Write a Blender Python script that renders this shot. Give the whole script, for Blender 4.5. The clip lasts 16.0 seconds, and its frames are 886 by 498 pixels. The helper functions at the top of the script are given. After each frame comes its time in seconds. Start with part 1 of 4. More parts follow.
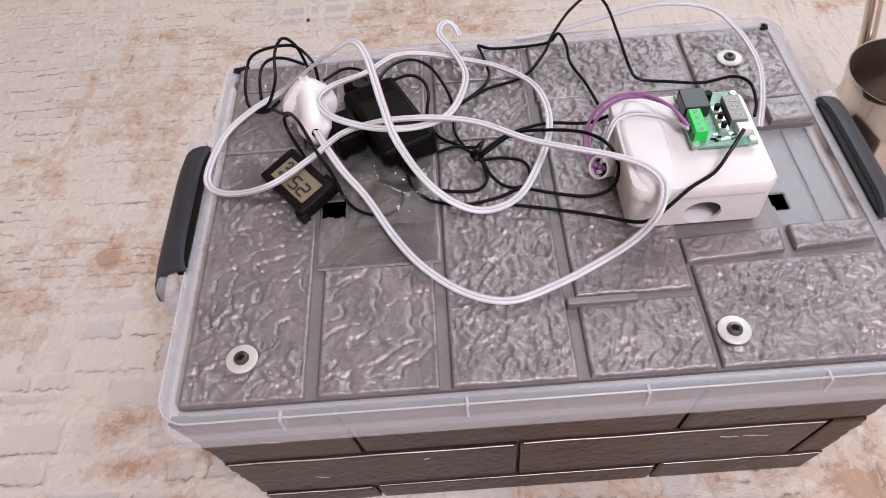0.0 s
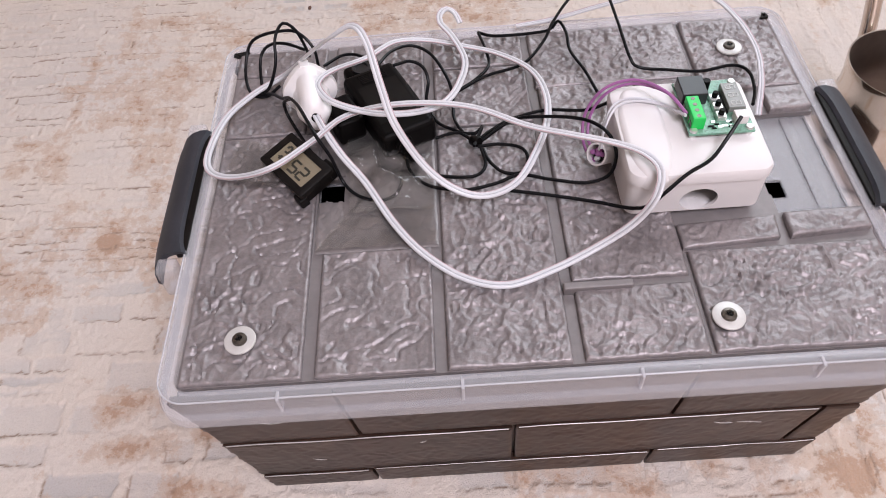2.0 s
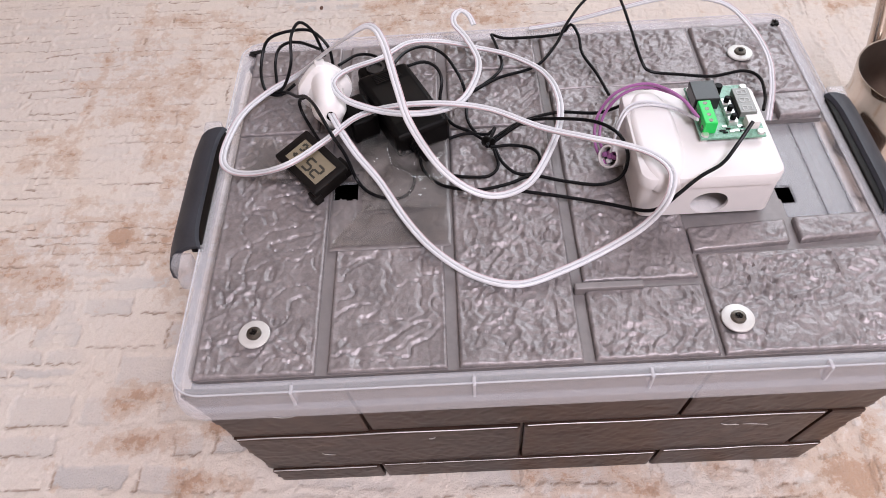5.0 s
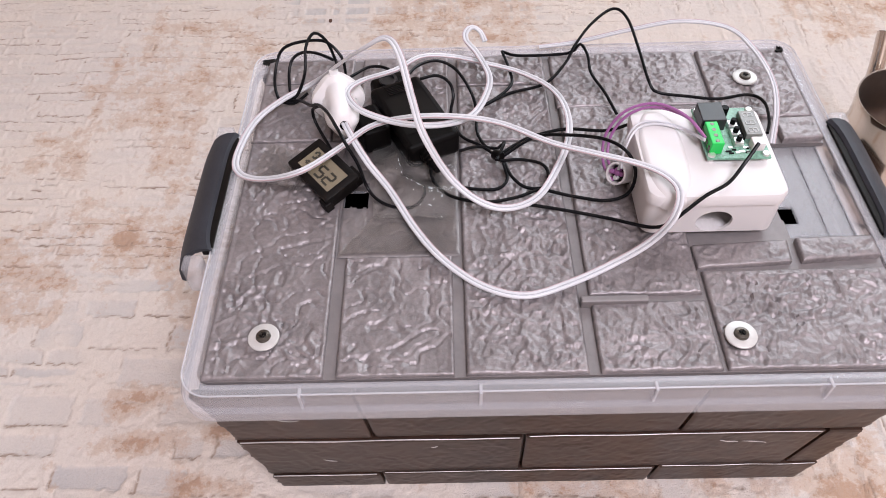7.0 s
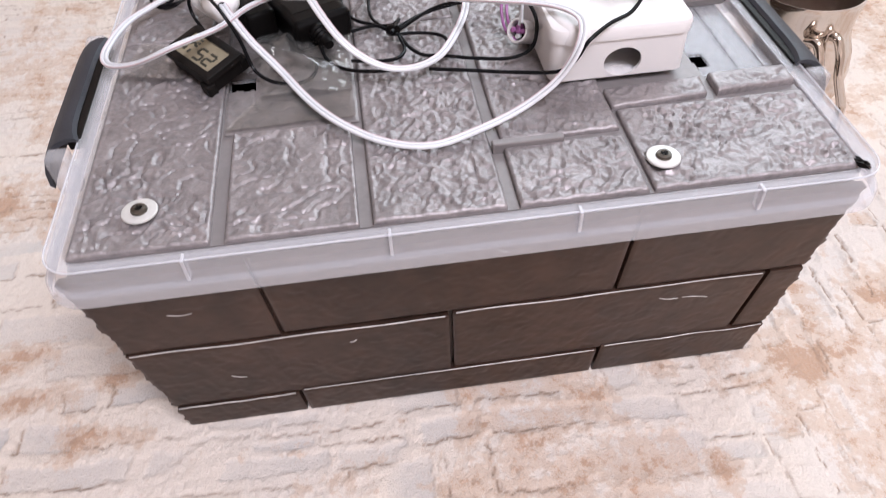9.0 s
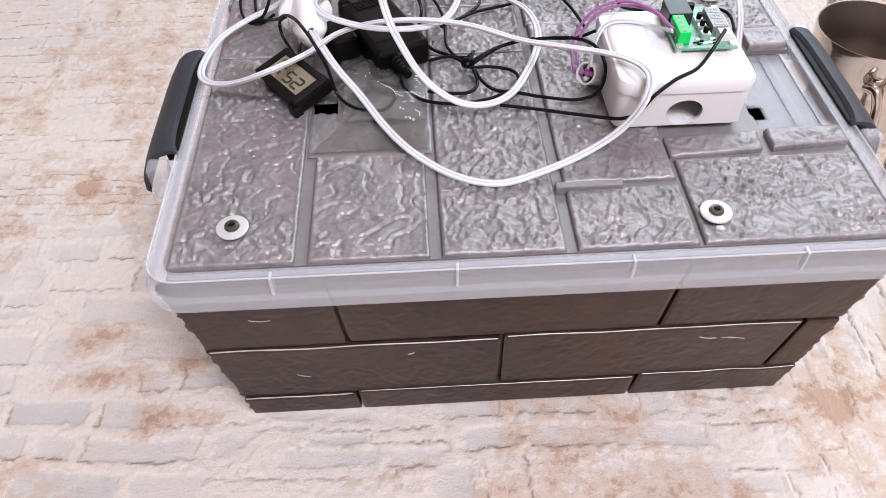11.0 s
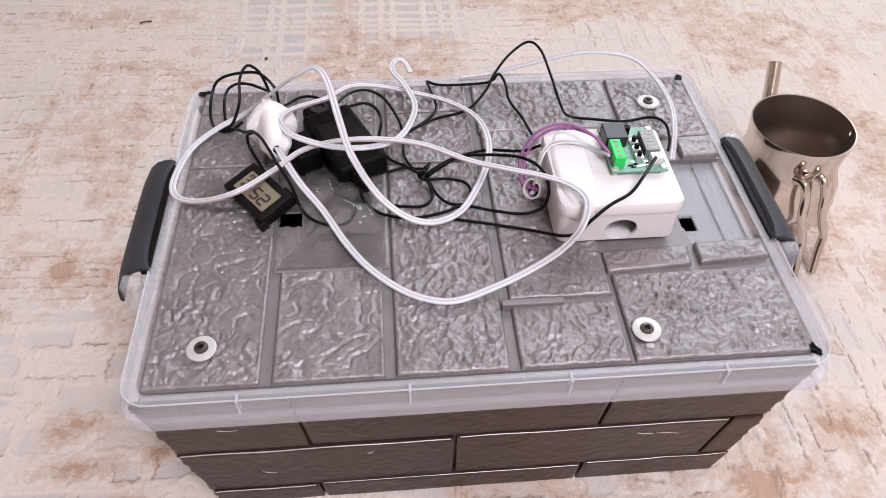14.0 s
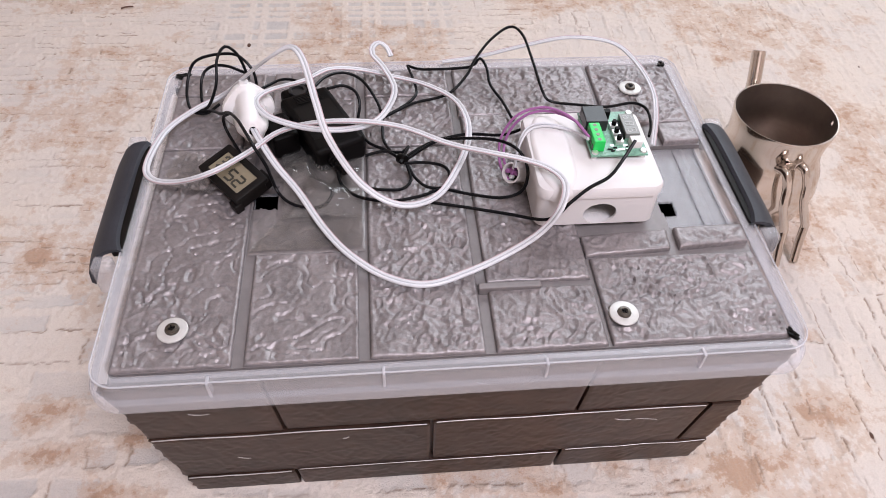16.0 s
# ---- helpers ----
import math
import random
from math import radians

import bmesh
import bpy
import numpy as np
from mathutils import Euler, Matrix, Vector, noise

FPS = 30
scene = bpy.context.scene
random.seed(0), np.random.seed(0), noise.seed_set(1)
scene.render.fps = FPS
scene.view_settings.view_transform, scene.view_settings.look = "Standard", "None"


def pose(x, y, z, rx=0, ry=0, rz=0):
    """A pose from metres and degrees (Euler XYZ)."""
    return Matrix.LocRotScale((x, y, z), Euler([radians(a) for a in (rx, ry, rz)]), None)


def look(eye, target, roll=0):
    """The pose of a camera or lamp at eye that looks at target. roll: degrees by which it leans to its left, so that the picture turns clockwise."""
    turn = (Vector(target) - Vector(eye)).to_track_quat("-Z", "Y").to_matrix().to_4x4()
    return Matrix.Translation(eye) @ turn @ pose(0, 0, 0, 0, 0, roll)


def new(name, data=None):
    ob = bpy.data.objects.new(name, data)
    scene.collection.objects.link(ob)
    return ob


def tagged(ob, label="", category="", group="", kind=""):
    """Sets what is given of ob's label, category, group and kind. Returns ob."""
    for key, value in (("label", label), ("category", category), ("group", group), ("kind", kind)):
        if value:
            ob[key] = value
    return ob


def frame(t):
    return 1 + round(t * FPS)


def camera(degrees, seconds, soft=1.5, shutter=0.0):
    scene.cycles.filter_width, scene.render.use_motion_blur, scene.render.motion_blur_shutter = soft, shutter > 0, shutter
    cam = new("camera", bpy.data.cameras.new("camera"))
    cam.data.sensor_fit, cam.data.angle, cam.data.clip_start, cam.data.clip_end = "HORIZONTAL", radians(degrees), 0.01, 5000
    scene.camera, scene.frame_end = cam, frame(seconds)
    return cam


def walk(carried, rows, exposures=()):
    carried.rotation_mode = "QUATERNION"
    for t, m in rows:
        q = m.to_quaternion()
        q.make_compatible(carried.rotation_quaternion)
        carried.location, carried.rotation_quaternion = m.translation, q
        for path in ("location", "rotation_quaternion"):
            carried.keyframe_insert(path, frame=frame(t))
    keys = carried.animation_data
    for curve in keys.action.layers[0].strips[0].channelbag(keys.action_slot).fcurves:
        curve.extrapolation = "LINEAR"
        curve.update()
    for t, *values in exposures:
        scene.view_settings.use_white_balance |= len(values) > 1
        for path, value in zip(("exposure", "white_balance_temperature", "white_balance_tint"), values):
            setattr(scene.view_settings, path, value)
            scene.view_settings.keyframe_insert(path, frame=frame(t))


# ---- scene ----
cam = camera(63.0, 16.0, 0.6, 0.5)
PATH = [
    (0, (-0.046, -0.332, 0.541), (-0.085, 0.882, -1.048), -5.9),
    (0.5, (-0.046, -0.332, 0.541), (-0.074, 0.862, -1.063), -6.0),
    (1, (-0.041, -0.333, 0.54), (-0.079, 0.854, -1.07), -6.6),
    (1.5, (-0.042, -0.335, 0.539), (-0.08, 0.853, -1.07), -6.5),
    (2, (-0.044, -0.338, 0.54), (-0.088, 0.86, -1.06), -5.6),
    (2.5, (-0.047, -0.333, 0.547), (-0.079, 0.88, -1.042), -4.4),
    (3, (-0.052, -0.334, 0.539), (-0.089, 0.846, -1.076), -4.3),
    (3.5, (-0.051, -0.342, 0.544), (-0.101, 0.86, -1.053), -4.9),
    (6, (-0.051, -0.343, 0.543), (-0.09, 0.86, -1.054), -4.4),
    (6.5, (-0.061, -0.35, 0.546), (-0.096, 0.884, -1.028), -2.9),
    (7, (-0.062, -0.35, 0.546), (-0.085, 0.89, -1.023), -2.1),
    (7.5, (-0.056, -0.349, 0.546), (-0.084, 0.88, -1.032), -2.5),
    (8, (-0.047, -0.351, 0.546), (-0.065, 0.882, -1.029), -3.3),
    (8.5, (-0.053, -0.386, 0.524), (0.016, 0.848, -1.048), -1.6),
    (9, (-0.049, -0.414, 0.439), (0.103, 0.929, -1.035), -2.3),
    (9.2, (-0.053, -0.413, 0.445), (0.095, 0.945, -1.016), -2.8),
    (11.3, (-0.066, -0.41, 0.491), (-0.012, 0.886, -1.032), -0.6),
    (11.5, (-0.063, -0.402, 0.496), (0.002, 0.908, -1.014), -0.5),
    (12, (-0.066, -0.39, 0.531), (-0.026, 0.944, -0.96), 0.7),
    (12.5, (-0.061, -0.389, 0.549), (-0.041, 0.978, -0.91), -0.3),
    (13, (-0.051, -0.39, 0.548), (0.013, 0.936, -0.947), -0.7),
    (13.5, (-0.058, -0.39, 0.552), (0.071, 0.942, -0.934), 2.5),
    (14, (-0.051, -0.386, 0.558), (0.078, 0.934, -0.938), 1.3),
    (14.5, (-0.044, -0.383, 0.555), (0.091, 0.908, -0.967), 1.8),
    (15, (-0.045, -0.384, 0.551), (0.128, 0.889, -0.981), 3.4),
    (15.5, (-0.041, -0.391, 0.554), (0.119, 0.912, -0.955), 2.6),
    (16, (-0.042, -0.39, 0.548), (0.113, 0.921, -0.954), 2.5),
]
walk(cam, [(t, look(eye, target, roll)) for t, eye, target, roll in PATH],
     [(0, -0.17, 6500, 10), (1.5, -0.17, 6500, 10), (3.5, -0.06, 6500, 10), (7, -0.05, 6500, 10), (8, -0.03, 6480, 9), (8.5, 0.02, 6400, 8), (9, 0.21, 6300, 6), (9.2, 0.22, 6300, 6), (11.3, 0.22, 6150, 5), (11.5, 0.20, 6150, 5),
      (12, 0.05, 6350, 8), (13, -0.13, 6400, 9), (14, -0.03, 6400, 9), (14.5, 0.02, 6350, 8), (15, -0.10, 6450, 9), (16, -0.09, 6450, 9)])

# ---- light ----
world = bpy.data.worlds.new("world")
world.use_nodes = True
world.node_tree.nodes["Background"].inputs[0].default_value = (0.9, 0.93, 1.0, 1)
world.node_tree.nodes["Background"].inputs[1].default_value = 0.3
scene.world = world
scene.view_settings.exposure = 0.0


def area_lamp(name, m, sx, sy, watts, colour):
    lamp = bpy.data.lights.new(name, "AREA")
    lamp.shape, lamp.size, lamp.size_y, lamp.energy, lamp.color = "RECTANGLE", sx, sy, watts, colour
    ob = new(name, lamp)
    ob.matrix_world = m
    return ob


area_lamp("window_daylight", look((1.15, 1.69, 1.62), (0.85, 0.2, 0.45)), 1.55, 1.25, 40, (0.84, 0.92, 1.0))
# Fill light added overhead to brighten fronts; no fixture stands there.
area_lamp("overhead_fill_light", look((0.55, -1.35, 2.42), (0.40, -0.90, 0)), 1.0, 1.0, 82, (1.0, 0.953, 1.075))


# ---- materials ----
def material(name, colour, rough=0.5, metal=0.0, grain=0.0, grain_scale=300.0, bump=0.0, bump_scale=400.0, spec=0.5, transmission=0.0, ior=1.45, soft=0.0):
    m = bpy.data.materials.new(name)
    m.use_nodes = True
    nodes, links = m.node_tree.nodes, m.node_tree.links
    b = nodes["Principled BSDF"]
    b.inputs["Base Color"].default_value = (*colour, 1)
    b.inputs["Roughness"].default_value = rough
    b.inputs["Metallic"].default_value = metal
    b.inputs["Specular IOR Level"].default_value = spec
    b.inputs["Transmission Weight"].default_value = transmission
    b.inputs["IOR"].default_value = ior
    b.inputs["Subsurface Weight"].default_value = soft
    b.inputs["Subsurface Radius"].default_value = (0.004, 0.004, 0.004)
    coord = nodes.new("ShaderNodeTexCoord")
    if grain:
        fine, broad = nodes.new("ShaderNodeTexNoise"), nodes.new("ShaderNodeTexNoise")
        fine.inputs["Scale"].default_value, broad.inputs["Scale"].default_value = grain_scale, grain_scale / 9
        fine.inputs["Detail"].default_value = 5
        mix, ramp = nodes.new("ShaderNodeMath"), nodes.new("ShaderNodeMapRange")
        links.new(coord.outputs["Object"], fine.inputs["Vector"])
        links.new(coord.outputs["Object"], broad.inputs["Vector"])
        links.new(fine.outputs["Fac"], mix.inputs[0])
        links.new(broad.outputs["Fac"], mix.inputs[1])
        links.new(mix.outputs[0], ramp.inputs["Value"])
        ramp.inputs["From Min"].default_value, ramp.inputs["From Max"].default_value = 0.6, 1.4
        ramp.inputs["To Min"].default_value, ramp.inputs["To Max"].default_value = 1 - grain, 1 + grain
        scale = nodes.new("ShaderNodeVectorMath")
        scale.operation = "SCALE"
        scale.inputs[0].default_value = colour
        links.new(ramp.outputs[0], scale.inputs["Scale"])
        links.new(scale.outputs[0], b.inputs["Base Color"])
    if bump:
        n, bp = nodes.new("ShaderNodeTexNoise"), nodes.new("ShaderNodeBump")
        n.inputs["Scale"].default_value, n.inputs["Detail"].default_value = bump_scale, 4
        bp.inputs["Strength"].default_value, bp.inputs["Distance"].default_value = bump, 0.001
        links.new(coord.outputs["Object"], n.inputs["Vector"])
        links.new(n.outputs["Fac"], bp.inputs["Height"])
        links.new(bp.outputs["Normal"], b.inputs["Normal"])
    return m


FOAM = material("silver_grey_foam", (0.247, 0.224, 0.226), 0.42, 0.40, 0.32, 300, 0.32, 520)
# Wall foam: browner than the top, and darkened in colour for its shade.
FOAM_SHADED = material("shaded_brown_grey_foam", (0.038, 0.0215, 0.0155), 0.33, 0.05, 0.6, 60, 0.05, 110, 0.46)
# Pale tone that paints highlights on the wall bricks' edges and dents.
FOAM_GLINT = material("pale_foam_glint", (0.44, 0.42, 0.41), 0.40, 0.35, 0.35, 150)
FOAM_PAD = material("smooth_grey_foam", (0.205, 0.187, 0.185), 0.36, 0.3, 0.35, 120, 0.3, 300)
GROOVE = material("foam_backing", (0.20, 0.183, 0.182), 0.5, 0.25, 0.12, 200, 0.1, 300)
CLIP = material("dark_grey_plastic", (0.029, 0.031, 0.039), 0.56, 0, 0.2, 500, 0.15, 1500)
WHITE = material("white_plastic", (0.67, 0.645, 0.64), 0.42, 0, 0.03, 40, 0.03, 300)
WHITE_GLOSS = material("bright_white_plastic", (0.80, 0.785, 0.78), 0.30, 0, 0.02, 40)
CORD_WHITE = material("white_cord", (0.60, 0.605, 0.63), 0.4, 0, 0.05, 120, 0.05, 500)
CORD_RED = material("red_cord_stripe", (0.48, 0.37, 0.39), 0.45)
CORD_GREY = material("grey_groove_shade", (0.39, 0.40, 0.425), 0.5)
CORD_BLACK = material("black_cord", (0.004, 0.004, 0.005), 0.38, 0, 0.2, 400, 0, 0, 0.2)
CORD_PURPLE = material("purple_wire", (0.32, 0.12, 0.30), 0.4)
BLACK = material("black_plastic", (0.004, 0.0034, 0.0033), 0.40, 0, 0.2, 300, 0.08, 1200, 0.10)
RELAY = material("satin_black_plastic", (0.022, 0.022, 0.024), 0.38, 0, 0.1, 300, 0.05, 900, 0.5)
BLACK_MATT = material("black_matt_plastic", (0.008, 0.0066, 0.006), 0.5, 0, 0.2, 300, 0.1, 1500, 0.14)
ZINC = material("zinc_plated_steel", (0.56, 0.55, 0.53), 0.42, 0.25, 0.08, 300)
DARK_STEEL = material("dark_screw_steel", (0.13, 0.115, 0.10), 0.35, 0.9)
STEEL = material("polished_stainless_steel", (0.62, 0.56, 0.51), 0.13, 1.0, 0.03, 200)
STEEL_INSIDE = material("brushed_stainless_steel", (0.40, 0.335, 0.295), 0.42, 1.0, 0.10, 150)
PCB = material("green_circuit_board", (0.17, 0.34, 0.25), 0.35, 0, 0.6, 800)
GREEN = material("green_terminal", (0.01, 0.55, 0.09), 0.4)
LCD = material("lcd_glass", (0.21, 0.18, 0.125), 0.25, 0, 0.08, 300)
DISPLAY = material("grey_led_face", (0.21, 0.215, 0.20), 0.3)
SEGMENT = material("unlit_segment", (0.36, 0.36, 0.345), 0.4)
INK = material("lcd_ink", (0.03, 0.028, 0.02), 0.5)
SOLDER = material("solder", (0.75, 0.75, 0.74), 0.3, 0.8)
CARPET_DIRT = material("dark_crumb", (0.09, 0.045, 0.03), 0.8)
PAINT = material("wall_paint", (0.55, 0.47, 0.41), 0.8, 0, 0.05, 8)
CEILING = material("ceiling_paint", (0.75, 0.72, 0.70), 0.85, 0, 0.03, 8)


def film_material(name, colour, rough, body, tint):
    """Thin see-through plastic: part of the light passes straight on."""
    m = bpy.data.materials.new(name)
    m.use_nodes = True
    nodes, links = m.node_tree.nodes, m.node_tree.links
    b, out = nodes["Principled BSDF"], nodes["Material Output"]
    b.inputs["Base Color"].default_value = (*colour, 1)
    b.inputs["Roughness"].default_value = rough
    clear, mix = nodes.new("ShaderNodeBsdfTransparent"), nodes.new("ShaderNodeMixShader")
    clear.inputs[0].default_value = (*tint, 1)
    mix.inputs[0].default_value = body
    links.new(clear.outputs[0], mix.inputs[1])
    links.new(b.outputs[0], mix.inputs[2])
    links.new(mix.outputs[0], out.inputs["Surface"])
    return m


def gloss_film(name, rough, tint, milky):
    """Clear film: light passes, and the sheen follows Fresnel."""
    m = bpy.data.materials.new(name)
    m.use_nodes = True
    nodes, links = m.node_tree.nodes, m.node_tree.links
    nodes.remove(nodes["Principled BSDF"])
    clear, gloss = nodes.new("ShaderNodeBsdfTransparent"), nodes.new("ShaderNodeBsdfGlossy")
    mix, edge = nodes.new("ShaderNodeMixShader"), nodes.new("ShaderNodeFresnel")
    clear.inputs[0].default_value, gloss.inputs["Roughness"].default_value = (*tint, 1), rough
    edge.inputs["IOR"].default_value = 1.58
    haze, body = nodes.new("ShaderNodeBsdfDiffuse"), nodes.new("ShaderNodeMixShader")
    haze.inputs[0].default_value, body.inputs[0].default_value = (0.75, 0.73, 0.70, 1), milky
    links.new(clear.outputs[0], body.inputs[1])
    links.new(haze.outputs[0], body.inputs[2])
    links.new(edge.outputs[0], mix.inputs[0])
    links.new(body.outputs[0], mix.inputs[1])
    links.new(gloss.outputs[0], mix.inputs[2])
    links.new(mix.outputs[0], nodes["Material Output"].inputs["Surface"])
    return m


FILM = gloss_film("clear_packing_film", 0.07, (0.95, 0.94, 0.925), 0.07)
PLASTIC = film_material("frosted_polypropylene", (0.72, 0.715, 0.735), 0.20, 0.25, (0.95, 0.95, 0.965))
PLASTIC_EDGE = film_material("pale_frosted_polypropylene", (0.80, 0.80, 0.82), 0.18, 0.34, (0.95, 0.95, 0.97))


def carpet_material():
    """Cut pile: the weave's layers tint it (worn, stain, seams with their edge shade), fine noise gives the fibres."""
    m = bpy.data.materials.new("distressed_woven_carpet")
    m.use_nodes = True
    nodes, links = m.node_tree.nodes, m.node_tree.links
    b = nodes["Principled BSDF"]
    b.inputs["Roughness"].default_value = 0.95
    b.inputs["Specular IOR Level"].default_value = 0.12
    b.inputs["Sheen Weight"].default_value = 0.05
    coord = nodes.new("ShaderNodeTexCoord")

    def layer(name):
        n = nodes.new("ShaderNodeAttribute")
        n.attribute_name = name
        return n.outputs["Fac"]

    def noise_node(scale, detail=4, rough=0.6):
        n = nodes.new("ShaderNodeTexNoise")
        n.inputs["Scale"].default_value, n.inputs["Detail"].default_value, n.inputs["Roughness"].default_value = scale, detail, rough
        links.new(coord.outputs["Object"], n.inputs["Vector"])
        return n.outputs["Fac"]

    def span(source, a, z, lo=0.0, hi=1.0):
        r = nodes.new("ShaderNodeMapRange")
        r.interpolation_type = "SMOOTHSTEP"
        for key, value in (("From Min", a), ("From Max", z), ("To Min", lo), ("To Max", hi)):
            r.inputs[key].default_value = value
        links.new(source, r.inputs["Value"])
        return r.outputs[0]

    def calc(op, a, c):
        n = nodes.new("ShaderNodeMath")
        n.operation = op
        for value, socket in ((a, n.inputs[0]), (c, n.inputs[1])):
            if isinstance(value, float):
                socket.default_value = value
            else:
                links.new(value, socket)
        return n.outputs[0]

    def blend(fac, a, c):
        n = nodes.new("ShaderNodeMix")
        n.data_type = "RGBA"
        links.new(fac, n.inputs[0])
        for value, socket in ((a, n.inputs[6]), (c, n.inputs[7])):
            if isinstance(value, tuple):
                socket.default_value = (*value, 1)
            else:
                links.new(value, socket)
        return n.outputs[2]

    broad, mid, fine, pile = noise_node(5, 4), noise_node(38, 5, 0.7), noise_node(170, 4, 0.7), noise_node(700, 3, 0.7)
    colour = blend(span(broad, 0.35, 0.65), (0.685, 0.606, 0.535), (0.650, 0.588, 0.540))
    colour = blend(calc("MULTIPLY", layer("worn"), span(mid, 0.30, 0.55, 0.55, 1.0)), colour, (0.500, 0.478, 0.466))
    rough_edge = calc("ADD", layer("stain"), calc("MULTIPLY", calc("SUBTRACT", mid, 0.5), 2.2))
    rough_edge = calc("ADD", rough_edge, calc("MULTIPLY", calc("SUBTRACT", fine, 0.5), 1.1))
    colour = blend(calc("MULTIPLY", span(rough_edge, 0.22, 0.50), 0.66), colour, (0.545, 0.410, 0.318))
    colour = blend(calc("MULTIPLY", span(rough_edge, 0.55, 0.90), 0.75), colour, (0.400, 0.240, 0.150))
    # Brown for split seams, which also paints the shade at block edges.
    colour = blend(calc("MULTIPLY", layer("seam_shade"), span(fine, 0.30, 0.46)), colour, (0.24, 0.160, 0.112))
    colour = blend(span(pile, 0.38, 0.66, 0, 0.25), colour, (0.47, 0.405, 0.36))
    links.new(colour, b.inputs["Base Color"])
    bump = nodes.new("ShaderNodeBump")
    bump.inputs["Strength"].default_value, bump.inputs["Distance"].default_value = 0.85, 0.002
    links.new(calc("ADD", calc("MULTIPLY", pile, 0.7), calc("MULTIPLY", fine, 0.9)), bump.inputs["Height"])
    links.new(bump.outputs["Normal"], b.inputs["Normal"])
    return m


CARPET = carpet_material()


# ---- mesh helpers ----
def mesh_object(name, bm, mat, smooth=False, sharp=True):
    data = bpy.data.meshes.new(name)
    bm.normal_update()
    bm.to_mesh(data)
    bm.free()
    data.materials.append(mat)
    if smooth:
        for p in data.polygons:
            p.use_smooth = True
        data.set_sharp_from_angle(angle=radians(38 if sharp else 66))
    return new(name, data)


def part(name, bm, mat, parent, label="", smooth=False, sharp=True):
    ob = mesh_object(name, bm, mat, smooth, sharp)
    ob.parent = parent
    return tagged(ob, label)


def thing(name, label, category, group="", kind="", m=None):
    ob = new(name)
    ob.empty_display_size = 0.01
    if m is not None:
        ob.matrix_world = m
    return tagged(ob, label, category, group, kind)


def slab(x0, x1, y0, y1, z0, z1, bevel=0.0, segments=2, m=None):
    bm = bmesh.new()
    bmesh.ops.create_cube(bm, size=1, matrix=Matrix.Translation(((x0 + x1) / 2, (y0 + y1) / 2, (z0 + z1) / 2)) @ Matrix.Diagonal((x1 - x0, y1 - y0, z1 - z0, 1)))
    if bevel:
        bmesh.ops.bevel(bm, geom=bm.edges[:], offset=bevel, segments=segments, profile=0.5, affect="EDGES")
    if m is not None:
        bm.transform(m)
    return bm


def drum(r0, r1, z0, z1, sides=24, m=None, bevel=0.0):
    bm = bmesh.new()
    bmesh.ops.create_cone(bm, cap_ends=True, segments=sides, radius1=r0, radius2=r1, depth=z1 - z0, matrix=Matrix.Translation((0, 0, (z0 + z1) / 2)))
    if bevel:
        edges = [e for e in bm.edges if abs(e.verts[0].co.z - e.verts[1].co.z) < 1e-6]
        bmesh.ops.bevel(bm, geom=edges, offset=bevel, segments=2, profile=0.5, affect="EDGES")
    if m is not None:
        bm.transform(m)
    return bm


def join(*parts):
    bm = bmesh.new()
    for other in parts:
        data = bpy.data.meshes.new("piece")
        other.to_mesh(data)
        other.free()
        bm.from_mesh(data)
        bpy.data.meshes.remove(data)
    return bm


def loft(rings, closed=True, cap=(False, False), loop=False):
    """Rings of equally many places, joined by quads."""
    bm = bmesh.new()
    made = [[bm.verts.new(p) for p in ring] for ring in rings]
    n = len(made[0])
    pairs = list(zip(made, made[1:])) + ([(made[-1], made[0])] if loop else [])
    for a, c in pairs:
        for i in range(n if closed else n - 1):
            j = (i + 1) % n
            bm.faces.new((a[i], a[j], c[j], c[i]))
    if cap[0]:
        bm.faces.new(made[0][::-1])
    if cap[1]:
        bm.faces.new(made[-1])
    bmesh.ops.recalc_face_normals(bm, faces=bm.faces[:])
    return bm


def rounded(x0, x1, y0, y1, r, z, steps=6):
    ring = []
    for cx, cy, a in ((x1 - r, y1 - r, 0), (x0 + r, y1 - r, 90), (x0 + r, y0 + r, 180), (x1 - r, y0 + r, 270)):
        for k in range(steps + 1):
            t = radians(a + 90 * k / steps)
            ring.append((cx + r * math.cos(t), cy + r * math.sin(t), z))
    return ring


def turned(profile, sides=48, m=None, caps=(True, True)):
    """A turned body from (radius, height) pairs."""
    bm = loft([[(r * math.cos(2 * math.pi * k / sides), r * math.sin(2 * math.pi * k / sides), z) for k in range(sides)] for r, z in profile], True, caps)
    if m is not None:
        bm.transform(m)
    return bm


def spline(points, step=0.004):
    """A smooth way through the places, in short steps."""
    p = [Vector(v) for v in points]
    p = [2 * p[0] - p[1]] + p + [2 * p[-1] - p[-2]]
    out = []
    for a, c, d, e in zip(p, p[1:], p[2:], p[3:]):
        n = max(2, int((d - c).length / step))
        for k in range(n):
            t = k / n
            out.append(0.5 * (2 * c + (d - a) * t + (2 * a - 5 * c + 4 * d - e) * t * t + (3 * c - a - 3 * d + e) * t ** 3))
    out.append(p[-2])
    return out


def sweep(path, outline, up=Vector((0, 0, 1))):
    """The outline (across, above) carried along the path, its flat side kept upwards."""
    rings, side = [], None
    for i, p in enumerate(path):
        way = (path[min(i + 1, len(path) - 1)] - path[max(i - 1, 0)]).normalized()
        want = way.cross(up)
        want = want.normalized() if want.length > 0.25 else (side or Vector((1, 0, 0)))
        side = want if side is None else (side * 0.7 + want * (0.3 if side.dot(want) >= 0 else -0.3))
        side = (side - way * side.dot(way)).normalized()
        above = side.cross(way)
        rings.append([p + side * a + above * c for a, c in outline])
    return loft(rings, True, (True, True))


